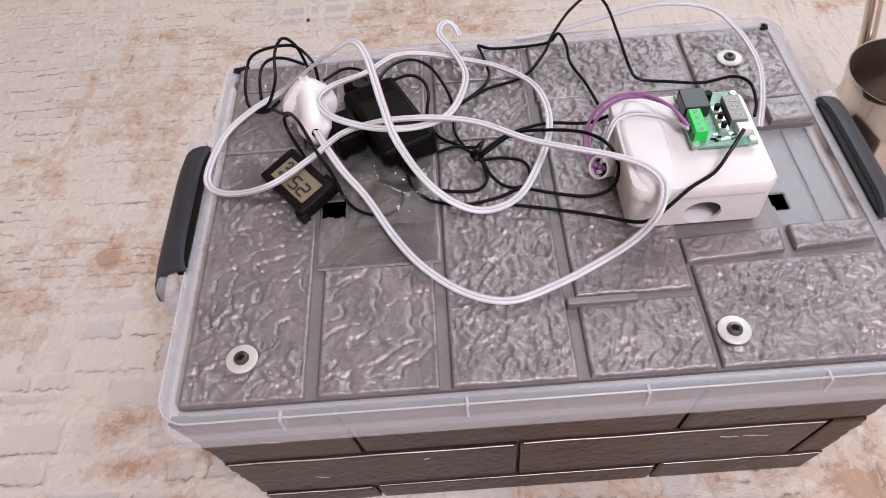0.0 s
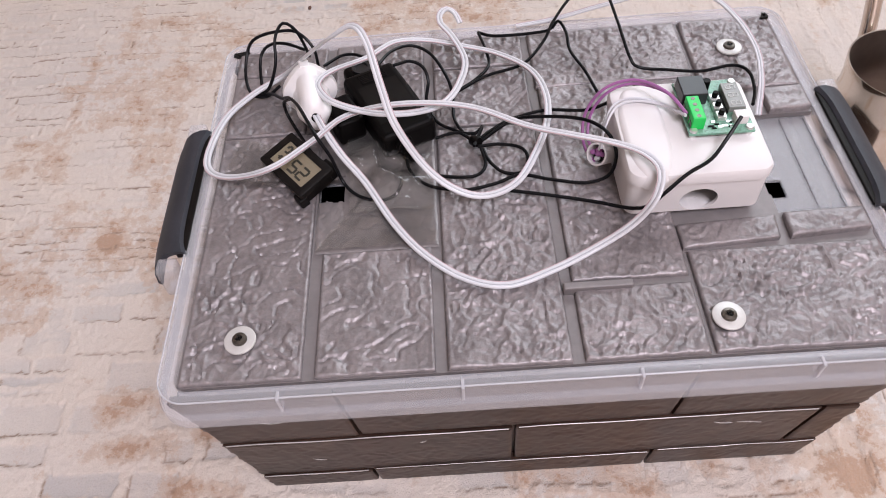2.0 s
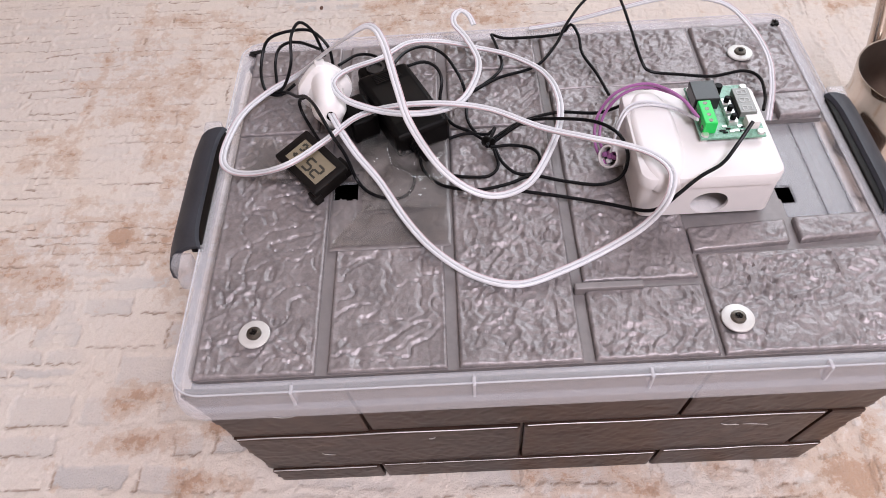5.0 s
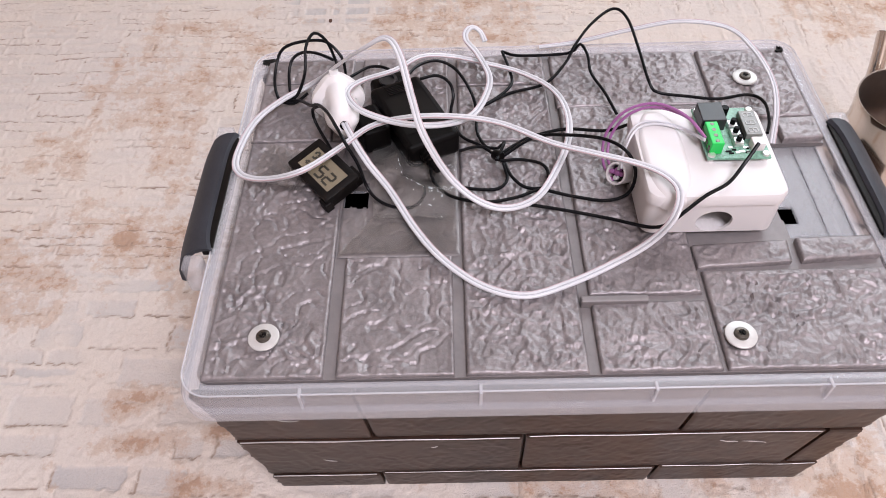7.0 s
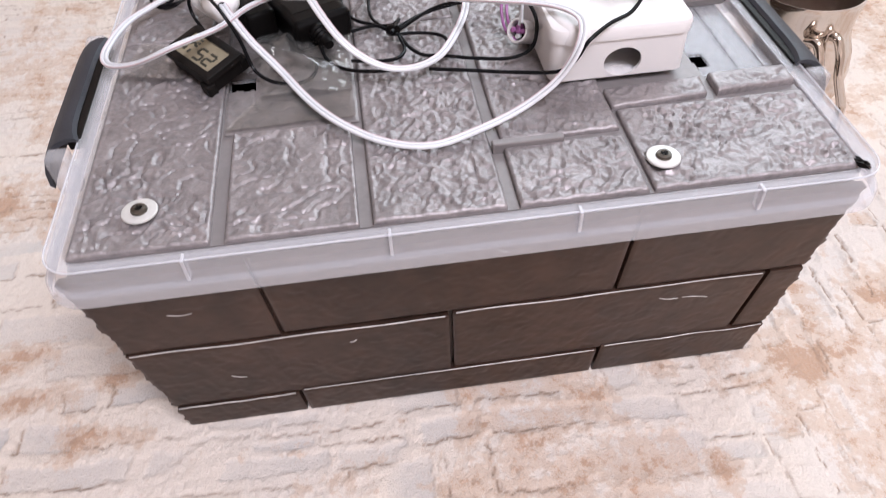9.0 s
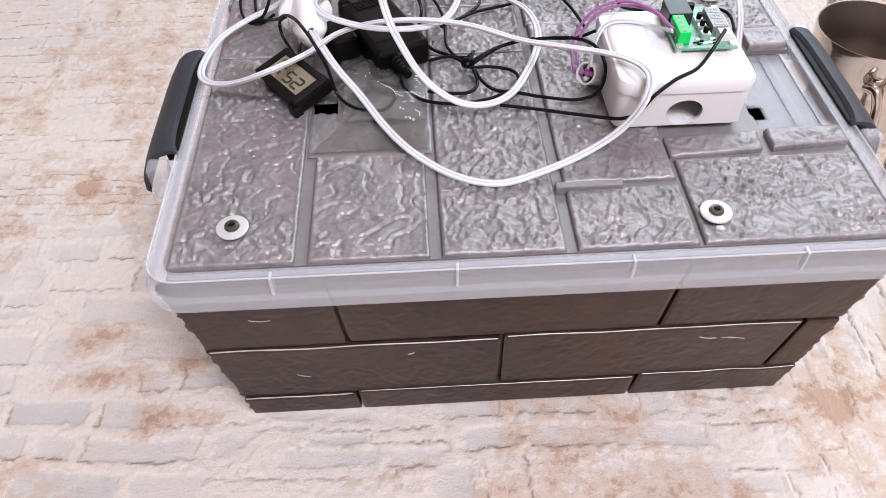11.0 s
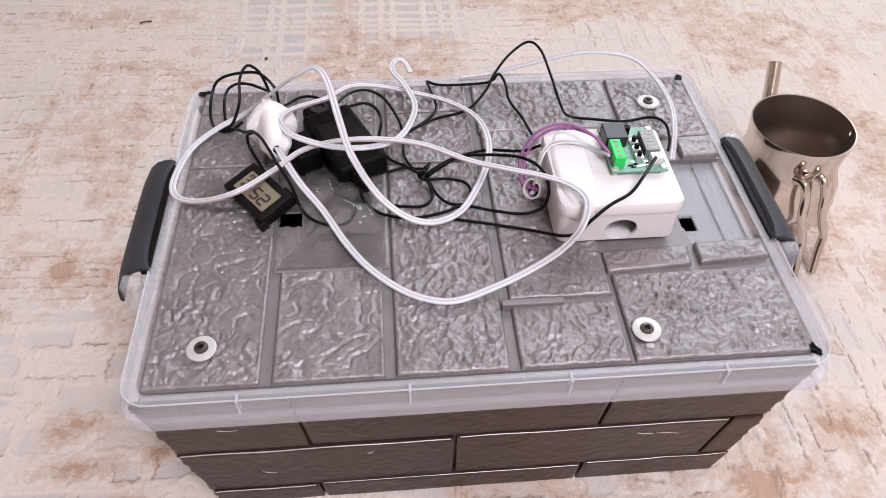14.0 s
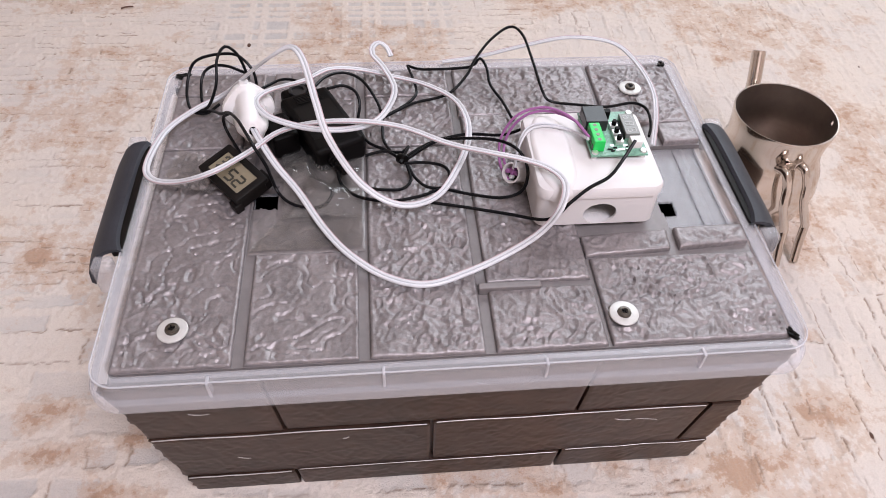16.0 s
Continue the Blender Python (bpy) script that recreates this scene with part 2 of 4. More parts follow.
def ring_outline(r, sides=8):
    return [(r * math.cos(2 * math.pi * k / sides), r * math.sin(2 * math.pi * k / sides)) for k in range(sides)]


def crumple(x, y, seed=0.0, dense=0.5):
    """Height of the pressed stone relief of the foam, -1 to 1; dense: how closely it is wrinkled."""
    v = Vector((x * 45 + seed, y * 55 + seed * 0.7, seed))
    w = v + 1.3 * noise.noise_vector(v * 0.9)
    swell = noise.noise(v * 0.8)
    crease = max(0, 1 - abs(noise.noise(w)) / 0.09)
    q = Vector((x * 105 + seed, y * 84, seed * 1.3)) + 0.9 * noise.noise_vector(v * 1.2)
    ridge = max(0, 1 - abs(noise.noise(q)) / 0.30)
    p = Vector((x * 165, y * 130, seed + 9)) + 0.9 * noise.noise_vector(v * 1.7)
    dent = max(0, 1 - abs(noise.noise(p)) / 0.20)
    t = Vector((x * 240, y * 190, seed + 4)) + 0.9 * noise.noise_vector(q * 0.7)
    fold = max(0, 1 - abs(noise.noise(t)) / 0.28)
    calm = min(1, max(0.3, 0.45 + 0.50 * dense + 1.2 * noise.noise(v * 0.4)))
    return 0.35 * swell - (1.0 - 0.45 * dense) * crease ** 1.3 + calm * (0.75 * ridge ** 1.3 - 0.45 * dent ** 1.4 + (0.14 + 0.20 * dense) * fold ** 1.2)


def relief_slab(corners, z0, z1, depth, seed, step=0.0011, edge=0.0012, drop=0.0007, hole=None, dense=0.5, lip=0.0):
    """A foam brick over four corners (front left, front right, back right, back left), its top pressed like stone."""
    a, c, d, e = [Vector(v) for v in corners]
    nx, ny = max(4, int((c - a).length / step)), max(4, int((e - a).length / step))
    bm = bmesh.new()
    grid = []
    for j in range(ny + 1):
        row = []
        for i in range(nx + 1):
            u, v = i / nx, j / ny
            p = (a * (1 - u) + c * u) * (1 - v) + (e * (1 - u) + d * u) * v
            rim = min(min(u, 1 - u) * (c - a).length, min(v, 1 - v) * (e - a).length)
            k = min(1, rim / edge)
            h = z1 - (1 - k) ** 2 * drop + depth * crumple(p.x, p.y, seed, dense) * min(1, rim / 0.004) + lip * math.exp(-((rim - 0.0016) / 0.0008) ** 2)
            row.append(bm.verts.new((p.x, p.y, h)))
        grid.append(row)
    for j in range(ny):
        for i in range(nx):
            corner = (grid[j][i], grid[j][i + 1], grid[j + 1][i + 1], grid[j + 1][i])
            mid = sum((v.co for v in corner), Vector()) / 4
            if not hole or not (hole[0] < mid.x < hole[1] and hole[2] < mid.y + 0.003 * noise.noise(mid * 300) < hole[3]):
                bm.faces.new(corner)
    if hole:
        lip = bmesh.ops.extrude_edge_only(bm, edges=[e for e in bm.edges if e.is_boundary and hole[0] - 0.004 < e.verts[0].co.x < hole[1] + 0.004 and hole[2] - 0.004 < e.verts[0].co.y < hole[3] + 0.004])
        for v in lip["geom"]:
            if isinstance(v, bmesh.types.BMVert):
                v.co.z = z0
        return bm
    border = grid[0] + [r[-1] for r in grid[1:]] + grid[-1][-2::-1] + [r[0] for r in grid[-2:0:-1]]
    low = [bm.verts.new((v.co.x, v.co.y, z0)) for v in border]
    for i in range(len(border)):
        j = (i + 1) % len(border)
        bm.faces.new((border[j], border[i], low[i], low[j]))
    bm.faces.new(low[::-1])
    return bm


# ---- the room ----
def soft_noise(x, y, scale, seed, octaves=3):
    """Smooth noise over arrays, 0 to 1."""
    total, weight = 0.0, 0.0
    for o in range(octaves):
        u, v = x * scale * 2 ** o + seed * 7.31, y * scale * 2 ** o - seed * 3.17
        i, j = np.floor(u), np.floor(v)
        fu, fv = u - i, v - j
        fu, fv = fu * fu * (3 - 2 * fu), fv * fv * (3 - 2 * fv)
        h = lambda p, q: np.modf(np.abs(np.sin(p * 127.1 + q * 311.7 + seed * 74.7) * 43758.5453))[0]
        low, high = h(i, j) * (1 - fu) + h(i + 1, j) * fu, h(i, j + 1) * (1 - fu) + h(i + 1, j + 1) * fu
        total = total + (low * (1 - fv) + high * fv) * 0.5 ** o
        weight += 0.5 ** o
    return total / weight


def ease(v, a, z):
    k = np.clip((v - a) / (z - a), 0, 1)
    return k * k * (3 - 2 * k)


def woven_cells(x, y, row, width, seed, lattice=False):
    """Uneven rows cut into uneven cells: the ways to the four edges, and three random numbers of each cell."""
    rng = np.random.RandomState(seed)
    edges = -3.2 + np.cumsum(row * rng.uniform(0.55, 1.5, int(7 / row)))
    r = np.clip(np.searchsorted(edges, y) - 1, 0, len(edges) - 2)
    left, right = np.zeros_like(x), np.zeros_like(x)
    chance = [np.zeros_like(x) for _ in range(3)]
    for k in np.unique(r):
        here = r == k
        line = np.random.RandomState(seed + 1) if lattice else rng
        cuts = -3.2 - line.uniform(0, width) + np.cumsum(width * line.uniform(0.45, 1.7, int(8 / width)))
        c = np.clip(np.searchsorted(cuts, x[here]) - 1, 0, len(cuts) - 2)
        left[here], right[here] = x[here] - cuts[c], cuts[c + 1] - x[here]
        for n in range(3):
            chance[n][here] = rng.uniform(0, 1, len(cuts))[c]
    return left, right, y - edges[r], edges[r + 1] - y, chance


# stains: place, half-widths, strength
STAINS = [(-0.381, 0.100, 0.022, 0.036, 1.0), (-0.440, 0.050, 0.030, 0.020, 0.7), (-0.330, -0.075, 0.020, 0.016, 0.9), (-0.312, -0.110, 0.034, 0.012, 0.9),
          (-0.250, -0.101, 0.018, 0.012, 1.0), (-0.262, -0.148, 0.030, 0.014, 0.8), (0.128, -0.153, 0.018, 0.010, 0.7), (0.145, -0.232, 0.012, 0.020, 0.8),
          (0.235, -0.160, 0.055, 0.036, 0.95), (0.325, -0.120, 0.040, 0.034, 0.8), (0.530, 0.270, 0.050, 0.040, 0.7), (0.440, 0.130, 0.040, 0.024, 0.5),
          (-0.430, 0.570, 0.150, 0.030, 0.55), (0.215, 0.585, 0.050, 0.024, 0.6), (-0.380, 0.450, 0.080, 0.018, 0.65), (-0.465, 0.330, 0.009, 0.100, 0.6),
          (-0.362, 0.340, 0.011, 0.110, 0.6), (-0.300, 0.400, 0.024, 0.020, 0.6)]


def carpet_sheet():
    """The carpet's weave as real relief: cream pile standing round flat worn blocks, with split seams."""
    xs = np.concatenate([np.linspace(-2.3, -0.76, 45)[:-1], np.arange(-0.76, 0.76, 0.0016), np.linspace(0.762, 2.3, 45)])
    ys = np.concatenate([np.linspace(-2.3, -0.34, 57)[:-1], np.arange(-0.34, 0.74, 0.0016), np.linspace(0.742, 1.75, 30)])
    x, y = [g.ravel() for g in np.meshgrid(xs, ys)]
    wx = x + 0.020 * (soft_noise(x, y, 7, 1) - 0.5) + 0.0046 * (soft_noise(x, y, 190, 2, 2) - 0.5)
    wy = y + 0.020 * (soft_noise(x, y, 7, 3) - 0.5) + 0.0046 * (soft_noise(x, y, 190, 4, 2) - 0.5) + 0.04 * x
    edge = 0.05 * (soft_noise(x, y, 9, 5) - 0.5)
    waffle = ease(x + edge, -0.275, -0.250) * (1 - ease(x + edge, 0.030, 0.070)) * ease(y + edge, 0.425, 0.455)
    ridged = ease(x + 2 * edge, 0.17, 0.23)
    front = 1 - ease(y + edge, 0.00, 0.14)

    def blocks(px, py, row, width, gap, seed, odds, seam_odds, side_odds, lattice=False):
        l, r, d, u, c = woven_cells(px, py, row, width, seed, lattice)
        near = np.minimum(np.minimum(l, r), np.minimum(d, u))
        flat = ease(near, gap * 0.5, gap * 0.5 + 0.0014) * (c[0] < odds)
        split = np.exp(-((d - gap * 0.45) / 0.0008) ** 2) * (c[1] < seam_odds) * ease(np.minimum(l, r), gap * 0.3, gap * 0.6)
        side = np.exp(-((l - gap * 0.45) / 0.0008) ** 2) * (c[2] < side_odds) * ease(np.minimum(d, u), gap * 0.3, gap * 0.6)
        return flat, np.maximum(split, side), 0.35 + 0.65 * c[1]

    main = blocks(wx, wy, 0.031, 0.052, 0.0090, 11, 0.72, 0.62, 0.42)
    small = blocks(wx, wy, 0.0125, 0.044, 0.0040, 12, 0.60, 0.50, 0.12)
    grid = blocks(x + 0.3 * (wx - x), y + 0.3 * (wy - y), 0.0205, 0.030, 0.0080, 13, 0.95, 0.06, 0.03, True)
    cords = blocks(wy, wx, 0.0185, 0.034, 0.0040, 14, 0.50, 0.62, 0.10)
    which = ease(soft_noise(x, y, 6, 6) + 0.25 * (1 - front), 0.50, 0.56)
    out = []
    for k in range(3):
        v = main[k] * (1 - which) + small[k] * which
        v = v * (1 - ridged) + cords[k] * ridged
        out.append(v * (1 - waffle) + grid[k] * waffle)
    flat, seam_shade, tone = out
    tone = tone * (1 - waffle) + (0.7 + 0.3 * tone) * waffle
    fade = ease(soft_noise(x, y, 10, 7), 0.30, 0.58)
    seam_shade = np.minimum(1, 1.2 * seam_shade) * (0.34 + 0.62 * fade) * (1 - 0.35 * ridged * ease(y, 0.0, 0.2)) * ease(soft_noise(x, y, 75, 8, 2), 0.26, 0.46)
    worn = flat * tone * np.minimum(1, 0.30 + 0.75 * front * (1 - ridged) + 1.1 * waffle) * (0.45 + 0.55 * np.maximum(fade, waffle))
    stain = 0.52 * ease(soft_noise(x, y, 8, 9, 4), 0.49, 0.68)
    for cx, cy, rx, ry, amount in STAINS:
        stain = np.maximum(stain, amount * np.exp(-((x - cx) / rx) ** 2 - ((y - cy) / ry) ** 2))
    stain = np.maximum(stain, 0.52 * ridged * (cords[2] > 0.82) * (0.3 + 0.7 * cords[0]) * ease(y, 0.45, 0.10))
    near_box = (np.abs(x) < 0.76) & (y > -0.34) & (y < 0.74)
    seam_shade, worn, flat = seam_shade * near_box, worn * near_box, flat * near_box
    tuft = soft_noise(x, y, 280, 10, 2)
    z = 0.0002 + 0.0019 * (1 - flat * (0.6 + 0.4 * fade)) * (0.3 + 1.1 * tuft) - 0.0013 * seam_shade + 0.0008 * (soft_noise(x, y, 30, 15, 2) - 0.5)
    nx, ny = len(xs), len(ys)
    n = np.arange(nx * ny).reshape(ny, nx)
    quads = np.stack([n[:-1, :-1], n[:-1, 1:], n[1:, 1:], n[1:, :-1]], -1).reshape(-1, 4)
    border = np.concatenate([n[0], n[1:, -1], n[-1, -2::-1], n[-2:0:-1, 0]])
    m = len(border)
    low = nx * ny + np.arange(m)
    skirt = np.stack([np.roll(border, -1), border, low, np.roll(low, -1)], -1)
    places = np.concatenate([np.stack([x, y, z], -1), np.stack([x[border], y[border], np.full(m, -0.05)], -1)])
    faces = np.concatenate([quads, skirt])
    data = bpy.data.meshes.new("floor")
    data.vertices.add(len(places))
    data.vertices.foreach_set("co", places.astype(np.float32).ravel())
    data.loops.add(faces.size)
    data.loops.foreach_set("vertex_index", faces.astype(np.int32).ravel())
    data.polygons.add(len(faces))
    data.polygons.foreach_set("loop_start", np.arange(0, faces.size, 4, dtype=np.int32))
    data.update(calc_edges=True)
    data.polygons.foreach_set("use_smooth", np.ones(len(faces), dtype=bool))
    for name, values in (("worn", worn), ("stain", stain), ("seam_shade", seam_shade)):
        data.attributes.new(name, "FLOAT", "POINT").data.foreach_set("value", np.concatenate([values, np.zeros(m)]).astype(np.float32))
    data.materials.append(CARPET)
    return new("floor", data)


tagged(carpet_sheet(), "cream distressed woven carpet with rust-brown patches", "carpet", kind="structure")
tagged(mesh_object("ceiling", slab(-2.4, 2.4, -2.4, 2.4, 2.5, 2.6), CEILING), "plain white painted ceiling", "ceiling", kind="structure")
tagged(mesh_object("wall_south", slab(-2.4, 2.4, -2.4, -2.3, 0, 2.5), PAINT), "plain warm beige wall", "wall", kind="structure")
tagged(mesh_object("wall_west", slab(-2.4, -2.3, -2.3, 1.7, 0, 2.5), PAINT), "plain warm beige wall", "wall", kind="structure")
tagged(mesh_object("wall_east", slab(2.3, 2.4, -2.3, 1.7, 0, 2.5), PAINT), "plain warm beige wall", "wall", kind="structure")
north = join(slab(-2.4, 0.35, 1.7, 1.8, 0, 2.5), slab(1.95, 2.4, 1.7, 1.8, 0, 2.5), slab(0.35, 1.95, 1.7, 1.8, 0, 0.95), slab(0.35, 1.95, 1.7, 1.8, 2.3, 2.5))
tagged(mesh_object("wall_north", north, PAINT), "plain warm beige wall with a window opening", "wall", kind="structure")

# ---- storage box: tub, lid, clips, foam cladding ----
TOP = 0.175
box = thing("storage_box", "translucent plastic storage box clad in grey brick-patterned foam", "storage box")


def tub():
    r = [rounded(-0.190, 0.190, -0.136, 0.131, 0.02, 0.004), rounded(-0.207, 0.207, -0.143, 0.138, 0.02, 0.155),
         rounded(-0.203, 0.203, -0.139, 0.134, 0.018, 0.155), rounded(-0.187, 0.187, -0.133, 0.128, 0.018, 0.007)]
    return loft(r, True, (True, True))


shell = part("tub", tub(), PLASTIC, box, "frosted translucent plastic tub", True)
# Added liner: its black stands in for the shade inside the tub.
shade_liner = [rounded(-0.185, 0.185, -0.131, 0.126, 0.018, 0.009), rounded(-0.2015, 0.2015, -0.1375, 0.1325, 0.018, 0.1640),
          rounded(-0.1985, 0.1985, -0.1345, 0.1295, 0.018, 0.1640), rounded(-0.182, 0.182, -0.128, 0.123, 0.018, 0.012)]
part("shade_liner", loft(shade_liner, True, (True, True)), BLACK_MATT, shell, "added black liner standing in for the shade inside the tub", True)


def lid_rim():
    steps = ((-0.0005, 0.1675), (0.0005, 0.1738), (0.0060, 0.1748), (0.0082, 0.1762), (0.0090, 0.1755), (0.0093, 0.1640), (0.0098, 0.1624), (0.0130, 0.1618), (0.0137, 0.1608),
             (0.0141, 0.1545), (0.0130, 0.1540), (0.0125, 0.1604), (0.0085, 0.1612), (0.0080, 0.1735), (0.0050, 0.1735), (0.0010, 0.1725), (0.0005, 0.1672))
    rings = [rounded(-0.2115 - o, 0.2135 + o, -0.1515 - o, 0.1475 + o, 0.009 + o, z, 8) for o, z in steps]
    return loft(rings, True, loop=True)


lid = part("lid", lid_rim(), PLASTIC, box, "frosted translucent snap-on lid", True)
# A paler bead paints the gloss line along the rim's outer edge.
for o, z, r in ((0.0088, 0.1758, 0.0006),):
    way = [Vector(p) for p in rounded(-0.2115 - o, 0.2135 + o, -0.1515 - o, 0.1475 + o, 0.009 + o, z, 8)]
    bead = sweep([*way, way[0]], ring_outline(r, 8))
    part("rim_glint", bead, PLASTIC_EDGE, lid, "whitish bead painting the gloss line on the lid edge", True)


def plate(x0, x1, y0, y1, z0, z1, holes):
    xs = sorted({x0, x1, *(h[0] for h in holes), *(h[1] for h in holes)})
    ys = sorted({y0, y1, *(h[2] for h in holes), *(h[3] for h in holes)})
    keep = lambda i, j: 0 <= i < len(xs) - 1 and 0 <= j < len(ys) - 1 and not any(h[0] <= (xs[i] + xs[i + 1]) / 2 <= h[1] and h[2] <= (ys[j] + ys[j + 1]) / 2 <= h[3] for h in holes)
    bm = bmesh.new()
    v = {(i, j, k): bm.verts.new((x, y, z)) for i, x in enumerate(xs) for j, y in enumerate(ys) for k, z in enumerate((z0, z1))}
    for i in range(len(xs) - 1):
        for j in range(len(ys) - 1):
            if not keep(i, j):
                continue
            bm.faces.new((v[i, j, 1], v[i + 1, j, 1], v[i + 1, j + 1, 1], v[i, j + 1, 1]))
            bm.faces.new((v[i, j, 0], v[i, j + 1, 0], v[i + 1, j + 1, 0], v[i + 1, j, 0]))
            for di, dj, a, c in ((-1, 0, (i, j + 1), (i, j)), (1, 0, (i + 1, j), (i + 1, j + 1)), (0, -1, (i, j), (i + 1, j)), (0, 1, (i + 1, j + 1), (i, j + 1))):
                if not keep(i + di, j + dj):
                    bm.faces.new((v[*a, 0], v[*c, 0], v[*c, 1], v[*a, 1]))
    loose = [q for q in bm.verts if not q.link_faces]
    bmesh.ops.delete(bm, geom=loose, context="VERTS")
    return bm


HOLES = [(-0.1365, -0.1190, -0.0175, 0.0030), (0.1597, 0.1735, -0.0365, -0.0210)]
GROOVES = [(x, x + 0.0011, -0.0515, 0.0365) for x in (0.1893, 0.2062)]
part("lid_plate", plate(-0.2105, 0.2125, -0.1505, 0.1465, 0.1655, 0.1680, HOLES + GROOVES), PLASTIC, lid, "flat frosted lid panel with cut holes")
for x in (-0.150, -0.047, 0.052, 0.150):
    part("rim_rib", slab(x - 0.0010, x + 0.0010, -0.1628, -0.1565, 0.1625, 0.1772, 0.0006), PLASTIC_EDGE, lid)

# foam sheet under the bricks, with the right-hand bay left open
SHEET_HOLES = [HOLES[0], (0.161, 0.2125, -0.052, 0.037), (0.1597, 0.161, -0.0365, -0.0210)]
sheet = part("top_cladding", plate(-0.2095, 0.2118, -0.1495, 0.1455, 0.1685, 0.1722, SHEET_HOLES), GROOVE, box, "silver-grey foam sheet pressed with a brick pattern")

BRICKS = [
    (-0.2090, -0.1380, -0.1490, 0.0475, 0.0011), (-0.2090, -0.1500, 0.0490, 0.1145, 0.0009), (-0.2090, -0.1380, 0.1160, 0.1450, 0.0009), (-0.1490, -0.1380, 0.0490, 0.1145, 0.0009),
    (-0.1305, -0.0615, -0.1490, -0.0620, 0.0010), (-0.1305, -0.0615, 0.0600, 0.1450, 0.0009),
    (-0.0545, 0.0160, -0.1490, 0.0430, 0.0011), (-0.0545, 0.0160, 0.0450, 0.1070, 0.0010), (-0.0545, 0.0160, 0.1090, 0.1450, 0.0010),
    (0.0230, 0.0930, -0.1490, -0.1010, 0.0011), (0.0230, 0.0930, -0.0955, 0.0800, 0.0010), (0.0215, 0.1385, 0.0800, 0.1450, 0.0010),
    (0.0960, 0.2115, -0.1490, -0.0790, 0.0012), (0.1420, 0.2115, 0.0640, 0.1450, 0.0011), (0.0945, 0.1380, 0.0360, 0.0790, 0.0009),
]
for n, (x0, x1, y0, y1, depth) in enumerate(BRICKS):
    part("brick", relief_slab(((x0, y0), (x1, y0), (x1, y1), (x0, y1)), 0.1715, TOP, depth * 1.95, 3.1 * n + 1, dense=0.25 if x0 < -0.06 else 1.0, lip=0.0006), FOAM, sheet, smooth=True, sharp=False)
part("brick", relief_slab(((0.0940, -0.0770), (0.1545, -0.0735), (0.1560, -0.0560), (0.0940, -0.0590)), 0.1715, 0.1765, 0.0013, 61, dense=1.0), FOAM, sheet, smooth=True, sharp=False)
part("brick", relief_slab(((0.1615, -0.0735), (0.2115, -0.0700), (0.2115, -0.0540), (0.1620, -0.0550)), 0.1715, 0.1770, 0.0013, 64, dense=1.0), FOAM, sheet, smooth=True, sharp=False)
part("brick", relief_slab(((0.1820, 0.0370), (0.2115, 0.0390), (0.2115, 0.0610), (0.1820, 0.0600)), 0.1715, 0.1775, 0.0013, 67, dense=1.0), FOAM, sheet, smooth=True, sharp=False)
part("foam_strip", slab(0.0165, 0.0580, -0.1035, -0.0985, 0.1715, 0.1790, 0.0010), GROOVE, sheet, "thin raised foam strip")


def wall_bricks(panel, rows, place):
    for n, (u0, u1, z0, z1) in enumerate(rows):
        bm = relief_slab(((u0, z0), (u1, z0), (u1, z1), (u0, z1)), 0.0005, 0.0052, 0.00042, 80 + 2.3 * n, 0.0015, 0.0014, 0.0008)
        proud = 0.0030 if z0 < 0.02 else 0.0015 if z0 < 0.06 else 0.0
        for v in bm.verts:
            frayed = 0.0028 * noise.noise(Vector((v.co.y * 160, n, u0 * 9))) + 0.0016 * noise.noise(Vector((v.co.y * 420, n, 3))) if abs(v.co.x) > 0.1985 else 0
            v.co = place(v.co.x + frayed, v.co.y, v.co.z + (proud if v.co.z > 0.002 else 0))
        bmesh.ops.recalc_face_normals(bm, faces=bm.faces[:])
        # A pale bead paints the bright line on the brick's upper edge.
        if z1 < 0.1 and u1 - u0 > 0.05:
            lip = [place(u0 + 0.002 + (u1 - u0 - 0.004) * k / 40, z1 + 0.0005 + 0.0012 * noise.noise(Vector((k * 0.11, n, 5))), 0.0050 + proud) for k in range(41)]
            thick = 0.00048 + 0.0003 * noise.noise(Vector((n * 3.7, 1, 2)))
            part("edge_glint", sweep(lip, ring_outline(thick, 8)), FOAM_GLINT, panel, "pale bead that paints the highlight on a brick top edge", True)
        part("brick", bm, FOAM_SHADED, panel, smooth=True)


def front_place(u, z, out):
    lean = 0.0075 * z / 0.14
    return Vector((u * (0.1955 + 0.0205 * z / 0.14) / 0.2, -0.1400 - lean - out, z))


def back_place(u, z, out):
    p = front_place(u, z, out)
    return Vector((p.x, -0.004 - p.y, p.z))


def side_place(sign):
    def place(u, z, out):
        lean = 0.0205 * z / 0.14
        return Vector((sign * (0.1905 + lean + out), u * (0.138 + 0.0075 * z / 0.14) / 0.138 - 0.002, z))
    return place


def cladding(label, half, place, rows):
    bm = relief_slab(((-half, 0.001), (half, 0.001), (half, 0.160), (-half, 0.160)), -0.0012, 0.0010, 0.0001, 7, 0.01)
    for v in bm.verts:
        v.co = place(v.co.x, v.co.y, v.co.z)
    bmesh.ops.recalc_face_normals(bm, faces=bm.faces[:])
    panel = part("side_cladding", bm, FOAM_SHADED, box, label)
    wall_bricks(panel, rows, place)
    return panel


